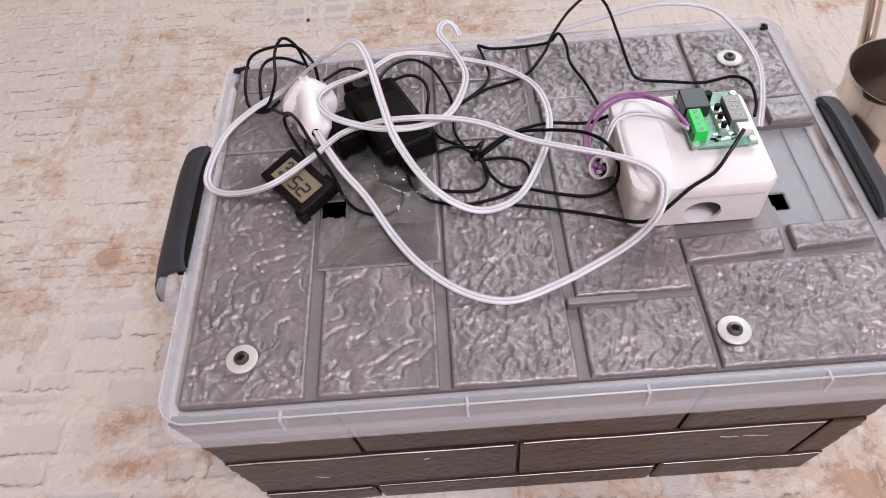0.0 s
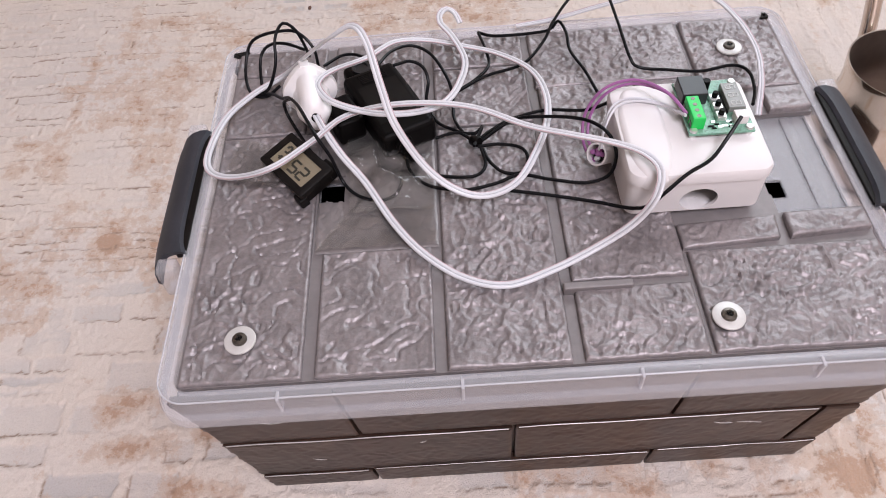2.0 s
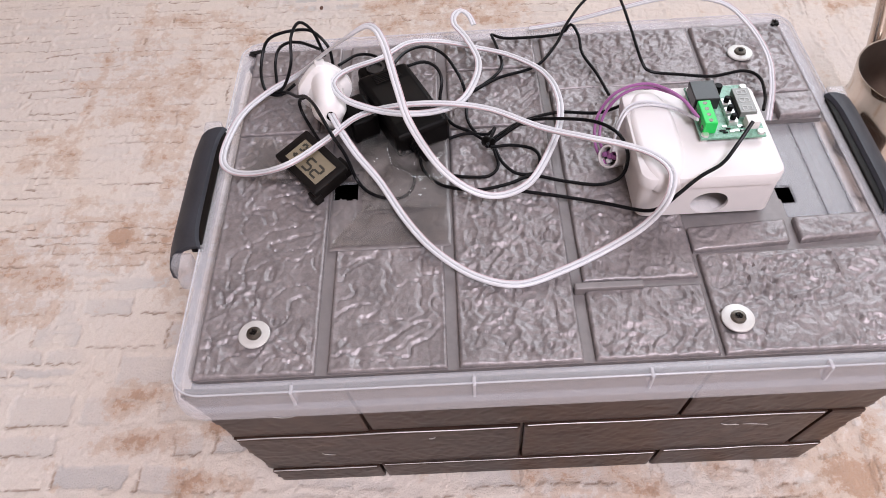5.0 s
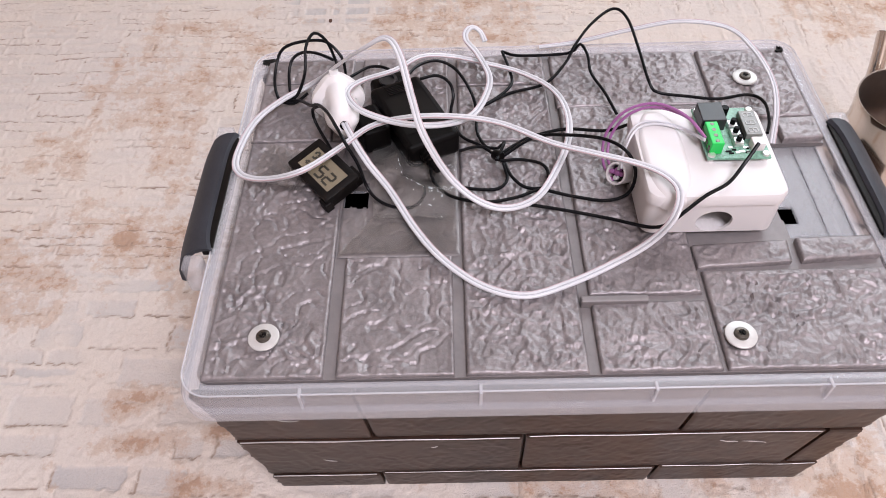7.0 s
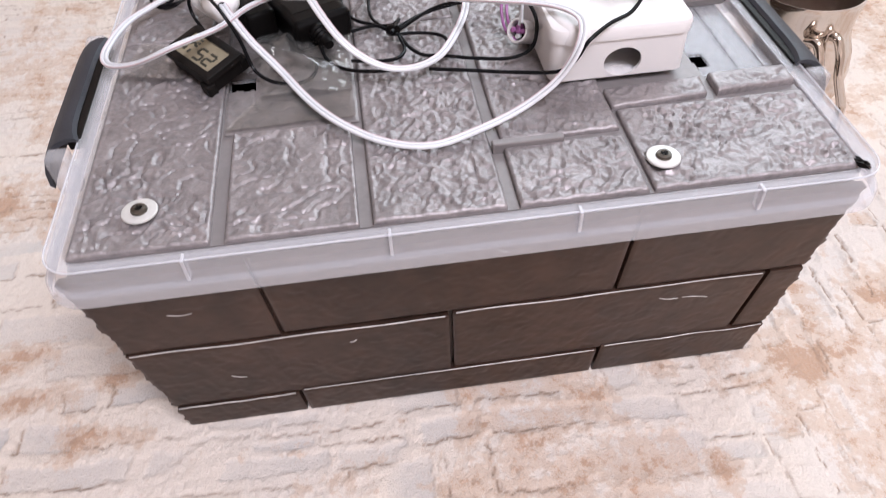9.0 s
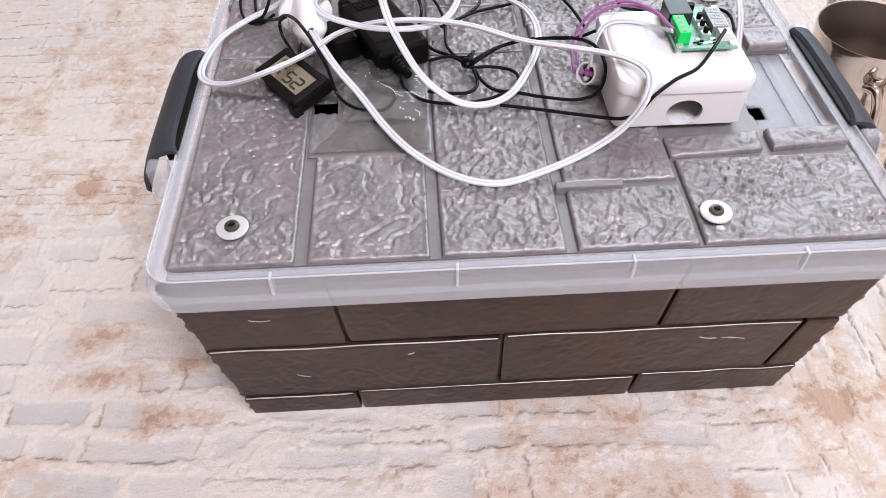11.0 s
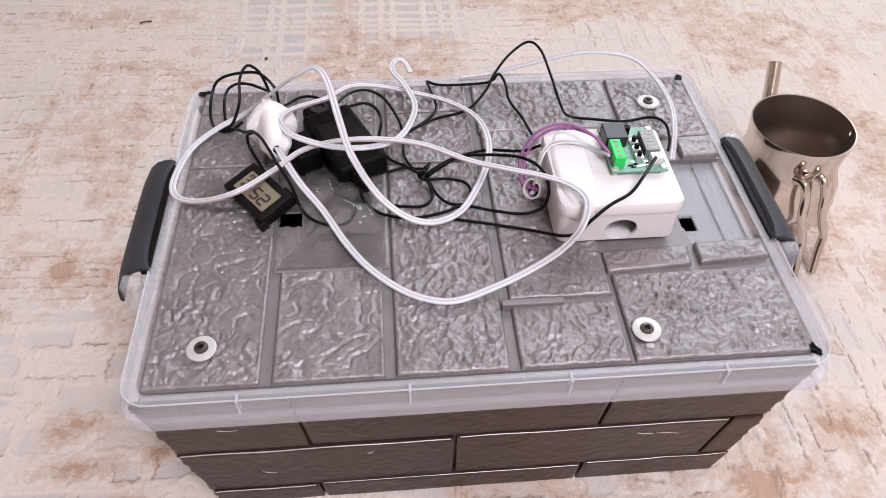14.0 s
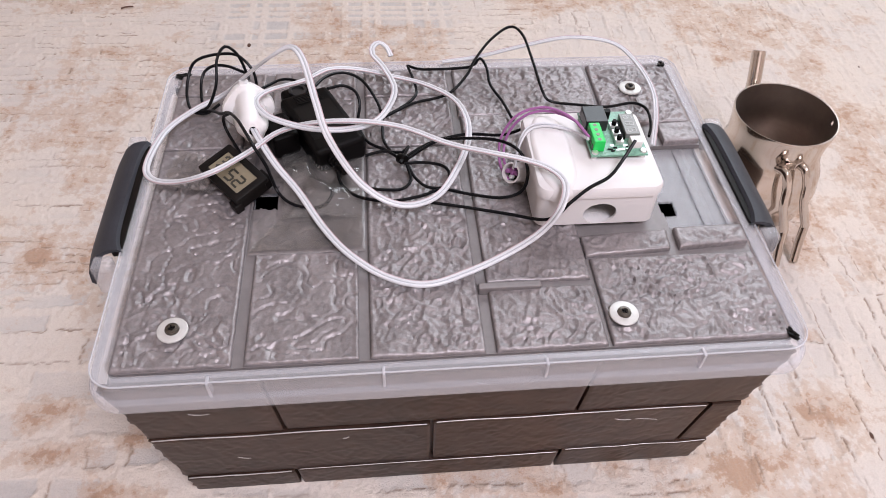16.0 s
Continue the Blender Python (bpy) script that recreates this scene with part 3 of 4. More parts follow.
FRONT_ROWS = [(-0.199, -0.1188, 0.0015, 0.0256), (-0.1164, 0.0830, 0.0015, 0.0288), (0.0854, 0.1990, 0.0015, 0.0326),
              (-0.199, -0.0167, 0.0264, 0.0901), (-0.0143, 0.1743, 0.0296, 0.0923), (0.1773, 0.1990, 0.0334, 0.0924),
              (-0.199, -0.1125, 0.0910, 0.1600), (-0.1101, 0.0807, 0.0931, 0.1600), (0.0831, 0.1990, 0.0932, 0.1600)]
SIDE_ROWS = [(-0.138, 0.005, 0.0015, 0.0250), (0.009, 0.138, 0.0015, 0.0250), (-0.138, -0.05, 0.0290, 0.0900), (-0.046, 0.138, 0.0290, 0.0900), (-0.138, 0.03, 0.0940, 0.1500), (0.034, 0.138, 0.0940, 0.1500)]
front = cladding("brown-grey brick-patterned foam on the front wall, coloured darker for shade", 0.1995, front_place, FRONT_ROWS)
# pale beads painting the highlights on dents in the front bricks: start, end, sag
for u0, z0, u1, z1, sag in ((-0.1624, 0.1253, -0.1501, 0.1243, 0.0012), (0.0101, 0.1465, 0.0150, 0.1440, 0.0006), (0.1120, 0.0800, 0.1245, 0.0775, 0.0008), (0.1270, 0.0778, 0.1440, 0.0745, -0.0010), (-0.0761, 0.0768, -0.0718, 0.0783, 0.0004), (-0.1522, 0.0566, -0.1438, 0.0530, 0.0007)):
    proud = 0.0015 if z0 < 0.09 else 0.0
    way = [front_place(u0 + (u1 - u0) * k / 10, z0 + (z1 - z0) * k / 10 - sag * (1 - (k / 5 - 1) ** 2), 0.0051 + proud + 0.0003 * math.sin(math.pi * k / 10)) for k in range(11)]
    part("dent_glint", sweep(way, ring_outline(0.00042, 6)), FOAM_GLINT, front, "small pale bead painting the highlight on a dent", True)
cladding("brown-grey brick-patterned foam on the back wall, coloured darker for shade", 0.1995, back_place, FRONT_ROWS)
cladding("brown-grey brick-patterned foam on the end wall, coloured darker for shade", 0.1385, side_place(-1), SIDE_ROWS)
cladding("brown-grey brick-patterned foam on the end wall, coloured darker for shade", 0.1385, side_place(1), SIDE_ROWS)


def clip(sign):
    """A curved snap clip over the end of the lid."""
    arc = [(0.2190, 0.1768), (0.2215, 0.1790), (0.2270, 0.1790), (0.2340, 0.1768), (0.2405, 0.1718), (0.2455, 0.1645), (0.2488, 0.1555), (0.2500, 0.1460)]
    inner = [(x - 0.0026 if x > 0.222 else x + 0.0006, z - 0.0024) for x, z in arc]
    outline = arc + inner[::-1]
    rings = []
    for k in range(13):
        y = -0.0555 + 0.111 * k / 12
        end = 1 - 0.06 * abs(2 * k / 12 - 1) ** 6
        bow = 0.0048 * (1 - (2 * k / 12 - 1) ** 6)
        rings.append([(sign * (0.2195 + (x - 0.2195) * end + bow * max(0, min(1, (0.230 - x) / 0.010))), y, z) for x, z in outline])
    body = part("clip_handle", loft(rings, True, (True, True)), CLIP, box, "dark grey curved snap-on clip handle", True)
    part("clip_tab", slab(sign * 0.2320 - 0.0065, sign * 0.2320 + 0.0065, -0.0680, -0.0560, 0.1480, 0.1745, 0.002), PLASTIC, body, "frosted plastic hinge tab under the clip")
    part("clip_tab", slab(sign * 0.2320 - 0.0065, sign * 0.2320 + 0.0065, 0.0560, 0.0680, 0.1480, 0.1745, 0.002), PLASTIC, body, "frosted plastic hinge tab under the clip")
    # Black strip that paints the shadowed gap between rim and handle.
    part("gap_shade", slab(min(sign * 0.2190, sign * 0.2275), max(sign * 0.2190, sign * 0.2275), -0.053, 0.053, 0.1690, 0.1764, 0.0008), BLACK_MATT, body, "black strip painting the shade in the gap beside the clip")


clip(-1)
clip(1)


def washer(x, y, turn):
    ring = [(0.0038, 0.1772), (0.0088, 0.1769), (0.0095, 0.1774), (0.0093, 0.1782), (0.0087, 0.1785), (0.0040, 0.1785)]
    sides = 32
    bm = loft([[(x + r * math.cos(2 * math.pi * k / sides), y + r * math.sin(2 * math.pi * k / sides), z) for k in range(sides)] for r, z in ring], True, loop=True)
    w = part("washer", bm, ZINC, box, "flat zinc washer", True)
    head = turned([(0.0044, 0.1770), (0.0045, 0.1789), (0.0040, 0.1801), (0.0022, 0.1806), (0.0014, 0.1796)], 20, Matrix.Translation((x, y, 0)))
    part("screw", head, DARK_STEEL, w, "dark cross-head screw", True)
    for k in (0, 90):
        slot = slab(-0.0022, 0.0022, -0.0004, 0.0004, 0.1796, 0.18065, 0, 1, Matrix.Translation((x, y, 0)) @ pose(0, 0, 0, 0, 0, turn + k))
        part("cross_slot", slot, BLACK_MATT, w)


for x, y, t in ((-0.2085, 0.1445, 0.4), (0.2110, 0.1445, 1.1), (0.2110, -0.1480, 2.0)):
    tuft = bmesh.new()
    bmesh.ops.create_icosphere(tuft, subdivisions=3, radius=0.0042)
    for v in tuft.verts:
        v.co = v.co * (1 + 0.9 * noise.noise(v.co * 420 + Vector((t, 0, 0))))
        v.co.z = max(-0.0012, v.co.z * 0.55)
    tuft.transform(Matrix.Translation((x, y, 0.1745)) @ pose(0, 0, 0, 8, 12, 60 * t) @ Matrix.Diagonal((1.25, 0.6, 1, 1)))
    part("torn_corner", tuft, BLACK_MATT, sheet, "torn dark foam corner", True)

for x, y, turn in ((-0.175, -0.123, 20), (0.107, -0.128, 50), (0.172, 0.107, 10)):
    washer(x, y, turn)

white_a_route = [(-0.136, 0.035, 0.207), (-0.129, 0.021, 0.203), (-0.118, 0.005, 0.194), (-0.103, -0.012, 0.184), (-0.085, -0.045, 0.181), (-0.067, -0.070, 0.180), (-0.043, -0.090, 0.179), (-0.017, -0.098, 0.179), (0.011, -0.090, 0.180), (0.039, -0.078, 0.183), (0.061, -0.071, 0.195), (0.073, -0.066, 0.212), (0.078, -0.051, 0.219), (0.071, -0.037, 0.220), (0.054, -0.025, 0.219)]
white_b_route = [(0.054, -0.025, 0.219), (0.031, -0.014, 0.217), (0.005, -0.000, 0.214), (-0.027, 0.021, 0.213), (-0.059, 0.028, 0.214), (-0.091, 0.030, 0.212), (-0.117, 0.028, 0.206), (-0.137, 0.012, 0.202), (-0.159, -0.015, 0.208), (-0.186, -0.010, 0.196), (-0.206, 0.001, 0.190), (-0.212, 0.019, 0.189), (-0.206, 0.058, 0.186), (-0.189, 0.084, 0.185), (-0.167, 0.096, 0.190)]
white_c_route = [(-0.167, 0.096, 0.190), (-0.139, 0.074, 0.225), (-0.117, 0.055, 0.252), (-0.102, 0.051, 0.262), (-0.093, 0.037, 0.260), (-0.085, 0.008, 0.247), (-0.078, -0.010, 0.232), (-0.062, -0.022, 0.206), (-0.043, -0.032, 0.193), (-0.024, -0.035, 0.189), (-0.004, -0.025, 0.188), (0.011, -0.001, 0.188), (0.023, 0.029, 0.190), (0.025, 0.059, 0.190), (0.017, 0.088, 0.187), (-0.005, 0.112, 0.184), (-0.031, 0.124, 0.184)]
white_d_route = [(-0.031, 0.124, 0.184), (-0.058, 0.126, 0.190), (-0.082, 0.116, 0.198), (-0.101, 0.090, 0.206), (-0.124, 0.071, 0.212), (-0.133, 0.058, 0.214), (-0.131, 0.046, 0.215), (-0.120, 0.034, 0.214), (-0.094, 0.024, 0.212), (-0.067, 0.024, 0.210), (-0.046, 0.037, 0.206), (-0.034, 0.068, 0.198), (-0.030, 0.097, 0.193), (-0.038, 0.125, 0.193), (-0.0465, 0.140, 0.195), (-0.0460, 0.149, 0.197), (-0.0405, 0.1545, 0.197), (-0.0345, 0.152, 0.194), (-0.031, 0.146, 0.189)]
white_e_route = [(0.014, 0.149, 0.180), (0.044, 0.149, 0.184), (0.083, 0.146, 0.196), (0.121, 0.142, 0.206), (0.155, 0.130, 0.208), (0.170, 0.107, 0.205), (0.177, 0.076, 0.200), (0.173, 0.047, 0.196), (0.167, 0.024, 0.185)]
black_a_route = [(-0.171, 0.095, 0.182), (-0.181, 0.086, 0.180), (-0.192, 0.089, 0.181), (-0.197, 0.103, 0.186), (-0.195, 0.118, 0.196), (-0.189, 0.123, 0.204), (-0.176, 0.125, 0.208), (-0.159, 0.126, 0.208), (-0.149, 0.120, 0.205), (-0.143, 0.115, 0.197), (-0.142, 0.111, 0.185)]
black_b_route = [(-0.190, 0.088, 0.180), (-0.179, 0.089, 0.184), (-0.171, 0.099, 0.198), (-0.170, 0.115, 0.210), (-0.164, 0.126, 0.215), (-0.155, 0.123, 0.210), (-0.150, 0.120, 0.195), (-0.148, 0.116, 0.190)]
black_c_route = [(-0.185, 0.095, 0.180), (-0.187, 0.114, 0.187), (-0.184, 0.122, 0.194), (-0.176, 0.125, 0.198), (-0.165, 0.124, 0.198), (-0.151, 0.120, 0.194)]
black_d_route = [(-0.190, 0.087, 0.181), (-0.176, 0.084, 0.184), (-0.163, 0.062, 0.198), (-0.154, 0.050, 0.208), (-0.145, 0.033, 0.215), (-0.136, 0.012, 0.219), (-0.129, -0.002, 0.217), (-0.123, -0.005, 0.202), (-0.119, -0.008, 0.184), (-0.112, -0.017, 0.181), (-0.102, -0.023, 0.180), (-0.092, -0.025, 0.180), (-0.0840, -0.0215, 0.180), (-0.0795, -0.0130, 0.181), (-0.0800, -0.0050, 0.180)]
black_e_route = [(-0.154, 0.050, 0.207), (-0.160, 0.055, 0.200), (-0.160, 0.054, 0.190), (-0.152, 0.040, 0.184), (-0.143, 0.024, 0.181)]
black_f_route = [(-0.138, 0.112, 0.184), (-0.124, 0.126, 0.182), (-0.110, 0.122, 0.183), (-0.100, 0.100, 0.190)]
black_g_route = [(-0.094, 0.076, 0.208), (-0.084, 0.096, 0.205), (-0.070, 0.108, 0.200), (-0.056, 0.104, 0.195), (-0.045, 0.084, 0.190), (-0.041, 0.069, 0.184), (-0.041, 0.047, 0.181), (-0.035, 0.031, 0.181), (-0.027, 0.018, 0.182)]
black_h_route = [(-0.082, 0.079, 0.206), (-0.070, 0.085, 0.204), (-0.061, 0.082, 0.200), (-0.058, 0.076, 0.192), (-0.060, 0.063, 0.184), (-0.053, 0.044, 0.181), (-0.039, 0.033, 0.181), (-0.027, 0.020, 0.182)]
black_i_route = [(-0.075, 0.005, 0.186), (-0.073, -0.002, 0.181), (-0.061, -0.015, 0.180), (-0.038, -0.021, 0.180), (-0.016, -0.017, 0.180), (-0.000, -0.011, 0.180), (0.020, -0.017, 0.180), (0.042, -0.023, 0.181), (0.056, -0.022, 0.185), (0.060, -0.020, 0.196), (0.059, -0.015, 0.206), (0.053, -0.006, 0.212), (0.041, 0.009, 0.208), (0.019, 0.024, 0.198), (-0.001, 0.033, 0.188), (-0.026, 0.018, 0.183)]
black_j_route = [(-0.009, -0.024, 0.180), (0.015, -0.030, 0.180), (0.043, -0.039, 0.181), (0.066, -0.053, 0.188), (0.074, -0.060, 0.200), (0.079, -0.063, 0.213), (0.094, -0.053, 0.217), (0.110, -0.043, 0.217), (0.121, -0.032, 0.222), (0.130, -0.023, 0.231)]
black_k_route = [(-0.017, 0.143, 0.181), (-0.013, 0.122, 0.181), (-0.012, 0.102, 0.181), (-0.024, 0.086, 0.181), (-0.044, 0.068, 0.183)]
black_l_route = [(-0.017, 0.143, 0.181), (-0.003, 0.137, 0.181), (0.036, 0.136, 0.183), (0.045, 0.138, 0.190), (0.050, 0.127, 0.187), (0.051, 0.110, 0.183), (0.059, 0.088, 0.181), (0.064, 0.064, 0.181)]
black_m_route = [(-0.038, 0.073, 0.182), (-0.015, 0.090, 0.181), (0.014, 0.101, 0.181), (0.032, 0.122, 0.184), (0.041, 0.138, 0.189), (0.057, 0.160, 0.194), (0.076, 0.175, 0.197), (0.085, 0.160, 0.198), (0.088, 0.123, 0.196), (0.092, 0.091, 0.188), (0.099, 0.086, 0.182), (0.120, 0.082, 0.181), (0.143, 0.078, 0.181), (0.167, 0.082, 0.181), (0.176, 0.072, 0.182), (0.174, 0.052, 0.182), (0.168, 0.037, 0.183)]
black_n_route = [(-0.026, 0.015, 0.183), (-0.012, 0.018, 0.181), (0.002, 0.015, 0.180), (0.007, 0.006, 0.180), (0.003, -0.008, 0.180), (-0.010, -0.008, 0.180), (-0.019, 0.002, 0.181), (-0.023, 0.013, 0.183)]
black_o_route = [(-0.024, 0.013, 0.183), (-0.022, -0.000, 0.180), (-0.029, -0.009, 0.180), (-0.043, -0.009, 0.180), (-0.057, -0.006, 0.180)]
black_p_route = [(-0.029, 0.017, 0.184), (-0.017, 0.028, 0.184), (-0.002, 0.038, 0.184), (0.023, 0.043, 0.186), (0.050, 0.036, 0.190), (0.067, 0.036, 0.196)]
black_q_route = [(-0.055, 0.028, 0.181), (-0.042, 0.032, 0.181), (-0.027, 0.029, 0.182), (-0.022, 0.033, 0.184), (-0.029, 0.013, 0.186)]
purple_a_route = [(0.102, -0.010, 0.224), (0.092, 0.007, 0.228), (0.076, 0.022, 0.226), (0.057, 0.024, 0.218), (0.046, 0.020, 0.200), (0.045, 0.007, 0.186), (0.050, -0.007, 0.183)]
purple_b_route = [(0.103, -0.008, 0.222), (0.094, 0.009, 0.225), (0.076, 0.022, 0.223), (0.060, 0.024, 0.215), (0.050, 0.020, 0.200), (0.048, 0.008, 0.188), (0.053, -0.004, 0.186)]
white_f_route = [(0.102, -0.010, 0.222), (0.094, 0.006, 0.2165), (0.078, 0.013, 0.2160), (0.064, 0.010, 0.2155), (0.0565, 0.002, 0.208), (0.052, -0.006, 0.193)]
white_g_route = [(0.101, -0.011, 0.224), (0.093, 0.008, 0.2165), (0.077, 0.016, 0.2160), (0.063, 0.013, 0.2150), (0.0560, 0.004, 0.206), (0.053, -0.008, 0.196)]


# ---- cords ----
def twin_outline(r):
    """Two round cores side by side."""
    out = []
    for cx, start in ((r, -160), (-r, 20)):
        for k in range(9):
            t = radians(start + 320 * k / 8)
            out.append((cx + r * math.cos(t), r * math.sin(t)))
    return out


def flat_cord(routes, label, r=0.00122):
    cord = thing("flat_cord", label, "cable")
    places = [p for n, route in enumerate(routes) for p in (route if n == 0 else route[1:])]
    way = spline(places, 0.0035)
    sheath = part("sheath", sweep(way, twin_outline(r)), CORD_WHITE, cord, "white two-core sheath", True)
    edge = [(-r * 1.86 + 0.0004 * math.cos(a), 0.0006 + 0.0005 * math.sin(a)) for a in (0, 1.05, 2.1, 3.14, 4.2, 5.2)]
    part("stripe", sweep(way, edge), CORD_RED, sheath, "faded red stripe along one edge", True)
    # Grey strips paint the shade in the crease between both cores.
    for side in (1, -1):
        web = [(0.00034 * math.cos(a), side * r * 0.52 + 0.00026 * math.sin(a)) for a in (0, 1.05, 2.1, 3.14, 4.2, 5.2)]
        part("groove_shade", sweep(way, web), CORD_GREY, sheath, "grey strip painting the shade between the cores", True)
    return cord


def round_cord(route, label, r=0.0012, mat=None, name="cord"):
    return tagged(mesh_object(name, sweep(spline(route, 0.003), ring_outline(r, 8)), mat or CORD_BLACK, True), label, "cable")


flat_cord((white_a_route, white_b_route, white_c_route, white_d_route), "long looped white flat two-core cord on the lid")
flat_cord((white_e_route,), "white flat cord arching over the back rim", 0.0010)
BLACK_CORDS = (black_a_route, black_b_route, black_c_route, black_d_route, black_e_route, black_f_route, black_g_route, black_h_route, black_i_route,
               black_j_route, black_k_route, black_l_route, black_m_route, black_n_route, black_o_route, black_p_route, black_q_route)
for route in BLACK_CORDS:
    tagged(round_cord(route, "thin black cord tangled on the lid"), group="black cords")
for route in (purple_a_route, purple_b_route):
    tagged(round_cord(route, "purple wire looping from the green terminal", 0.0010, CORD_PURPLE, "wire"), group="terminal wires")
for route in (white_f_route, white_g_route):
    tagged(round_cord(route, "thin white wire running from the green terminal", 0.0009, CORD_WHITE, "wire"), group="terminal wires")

# a cable tie round the bundled black cord
tie = turned([(0.0030, -0.004), (0.0038, -0.003), (0.0038, 0.003), (0.0030, 0.004)], 14, Matrix.Translation((-0.0275, 0.0200, 0.1835)) @ pose(0, 0, 0, 0, 70, -50))
tagged(mesh_object("cable_tie", tie, BLACK, True), "small black tie round bundled cord", "cable tie")

# ---- white junction box ----
jbox = thing("junction_box", "white plastic junction box with a round side hole", "junction box")
JX0, JX1, JY0, JY1 = 0.0625, 0.1482, -0.0490, 0.0320


def jbox_body():
    outer = [rounded(JX0 + o, JX1 - o, JY0 + o, JY1 - o, 0.007, z, 5) for o, z in ((0.0015, 0.1760), (0.0, 0.1775), (0.0, 0.2035))]
    inner = [rounded(JX0 + 0.002, JX1 - 0.002, JY0 + 0.002, JY1 - 0.002, 0.006, z, 5) for z in (0.2035, 0.1785)]
    return loft(outer + inner, True, (True, True))


def jbox_with_hole():
    body = mesh_object("body", jbox_body(), WHITE, True)
    cutter = mesh_object("cutter", drum(0.0118, 0.0118, -0.01, 0.01, 32, Matrix.Translation((0.1075, JY0, 0.1875)) @ pose(0, 0, 0, 90, 0, 0) @ Matrix.Diagonal((1, 0.82, 1, 1))), WHITE)
    cut = body.modifiers.new("hole", "BOOLEAN")
    cut.object, cut.operation, cut.solver = cutter, "DIFFERENCE", "EXACT"
    done = bpy.data.meshes.new_from_object(body.evaluated_get(bpy.context.evaluated_depsgraph_get()))
    body.modifiers.clear()
    body.data = done
    bpy.data.objects.remove(cutter)
    body.parent = jbox
    return body


jbox_with_hole()


def jbox_lid():
    prof = ((-0.0010, 0.2032), (0.0012, 0.2036), (0.0014, 0.2095), (0.0002, 0.2118), (-0.0025, 0.2126))
    rings = [rounded(JX0 - o, JX1 + o, JY0 - o, JY1 + o, 0.008 + max(o, -0.002), z, 6) for o, z in prof]
    return loft(rings, True, (True, True))


part("cover", jbox_lid(), WHITE, jbox, "white snap-on cover", True)
dome = []
for k in range(11):
    a = radians(90 * k / 10)
    c, h = math.cos(a), math.sin(a)
    dome.append([(0.0612 + 0.0330 * (0.5 + (px - 0.5) * (0.62 + 0.38 * c)), -0.0530 + 0.0850 * (0.5 + (py - 0.5) * (0.84 + 0.16 * c)), 0.2040 + 0.0104 * h) for px, py, _ in rounded(0, 1, 0, 1, 0.40, 0, 6)])
part("cable_dome", loft(dome, True, (True, True)), WHITE, jbox, "rounded swelling moulded at one end of the cover", True)
# a rolled sleeve with wires at the end wall
sleeve_at = look((0.0545, -0.0040, 0.1875), (0.0700, 0.0080, 0.1765))
sleeve = [(0.0072, -0.010), (0.0076, 0.000), (0.0078, 0.0060), (0.0070, 0.0066), (0.0064, 0.0060), (0.0062, -0.006)]
part("cable_sleeve", turned(sleeve, 24, sleeve_at, (True, True)), WHITE, jbox, "rolled white sleeve with wires in it", True)
# Black filler paints the shade behind the wire ends.
core = part("sleeve_shade", drum(0.0060, 0.0050, -0.004, 0.0010, 14, sleeve_at), BLACK_MATT, jbox, "black filler painting the shade inside the sleeve")
for k, (a, r) in enumerate(((20, 0.0032), (105, 0.0030), (190, 0.0034), (275, 0.0031), (0, 0.0002))):
    stub = drum(0.0019, 0.0017, -0.0020, 0.0036 + 0.0009 * (k % 3), 10, sleeve_at @ Matrix.Translation((r * math.cos(radians(a)), r * math.sin(radians(a)), 0)) @ pose(0, 0, 0, 9 * (k % 2), -7, 0), 0.0003)
    part("wire_end", stub, CORD_WHITE if k == 3 else CORD_PURPLE, core, "cut wire end in the sleeve", True)

# ---- thermostat board on the cover ----
board = thing("thermostat_board", "green thermostat circuit board with relay and display", "circuit board")
BX, BY, BZ = 0.1025, -0.0215, 0.2160
part("circuit_board", slab(BX, BX + 0.0405, BY, BY + 0.0480, BZ - 0.0008, BZ + 0.0008, 0.0003), PCB, board)
for px, py in ((0.003, 0.003), (0.0375, 0.003), (0.003, 0.045), (0.0375, 0.045)):
    part("standoff", drum(0.0022, 0.0022, 0.2124, BZ - 0.0008, 10, Matrix.Translation((BX + px, BY + py, 0))), WHITE, board)
    part("board_screw", drum(0.0026, 0.0022, BZ + 0.0008, BZ + 0.0024, 12, Matrix.Translation((BX + px, BY + py, 0)), 0.0003), SOLDER, board, "bright pan-head screw")
part("relay", slab(BX + 0.0005, BX + 0.0165, BY + 0.0260, BY + 0.0440, BZ + 0.0008, BZ + 0.0098, 0.0006), RELAY, board, "black cube relay")


def terminal_block():
    x0, x1, y0, y1 = BX + 0.0015, BX + 0.0095, BY + 0.0040, BY + 0.0250
    block = part("terminal_block", slab(x0, x1, y0, y1, BZ + 0.0008, BZ + 0.0100, 0.0006), GREEN, board, "bright green screw terminal block")
    for k in range(4):
        y = y0 + 0.0027 + k * 0.0052
        part("terminal_screw", drum(0.0014, 0.0014, BZ + 0.0098, BZ + 0.01015, 12, Matrix.Translation(((x0 + x1) / 2, y, 0))), DARK_STEEL, block)
        part("wire_port", slab(x0 - 0.0003, x0 + 0.0005, y - 0.0016, y + 0.0016, BZ + 0.0020, BZ + 0.0055), DARK_STEEL, block)


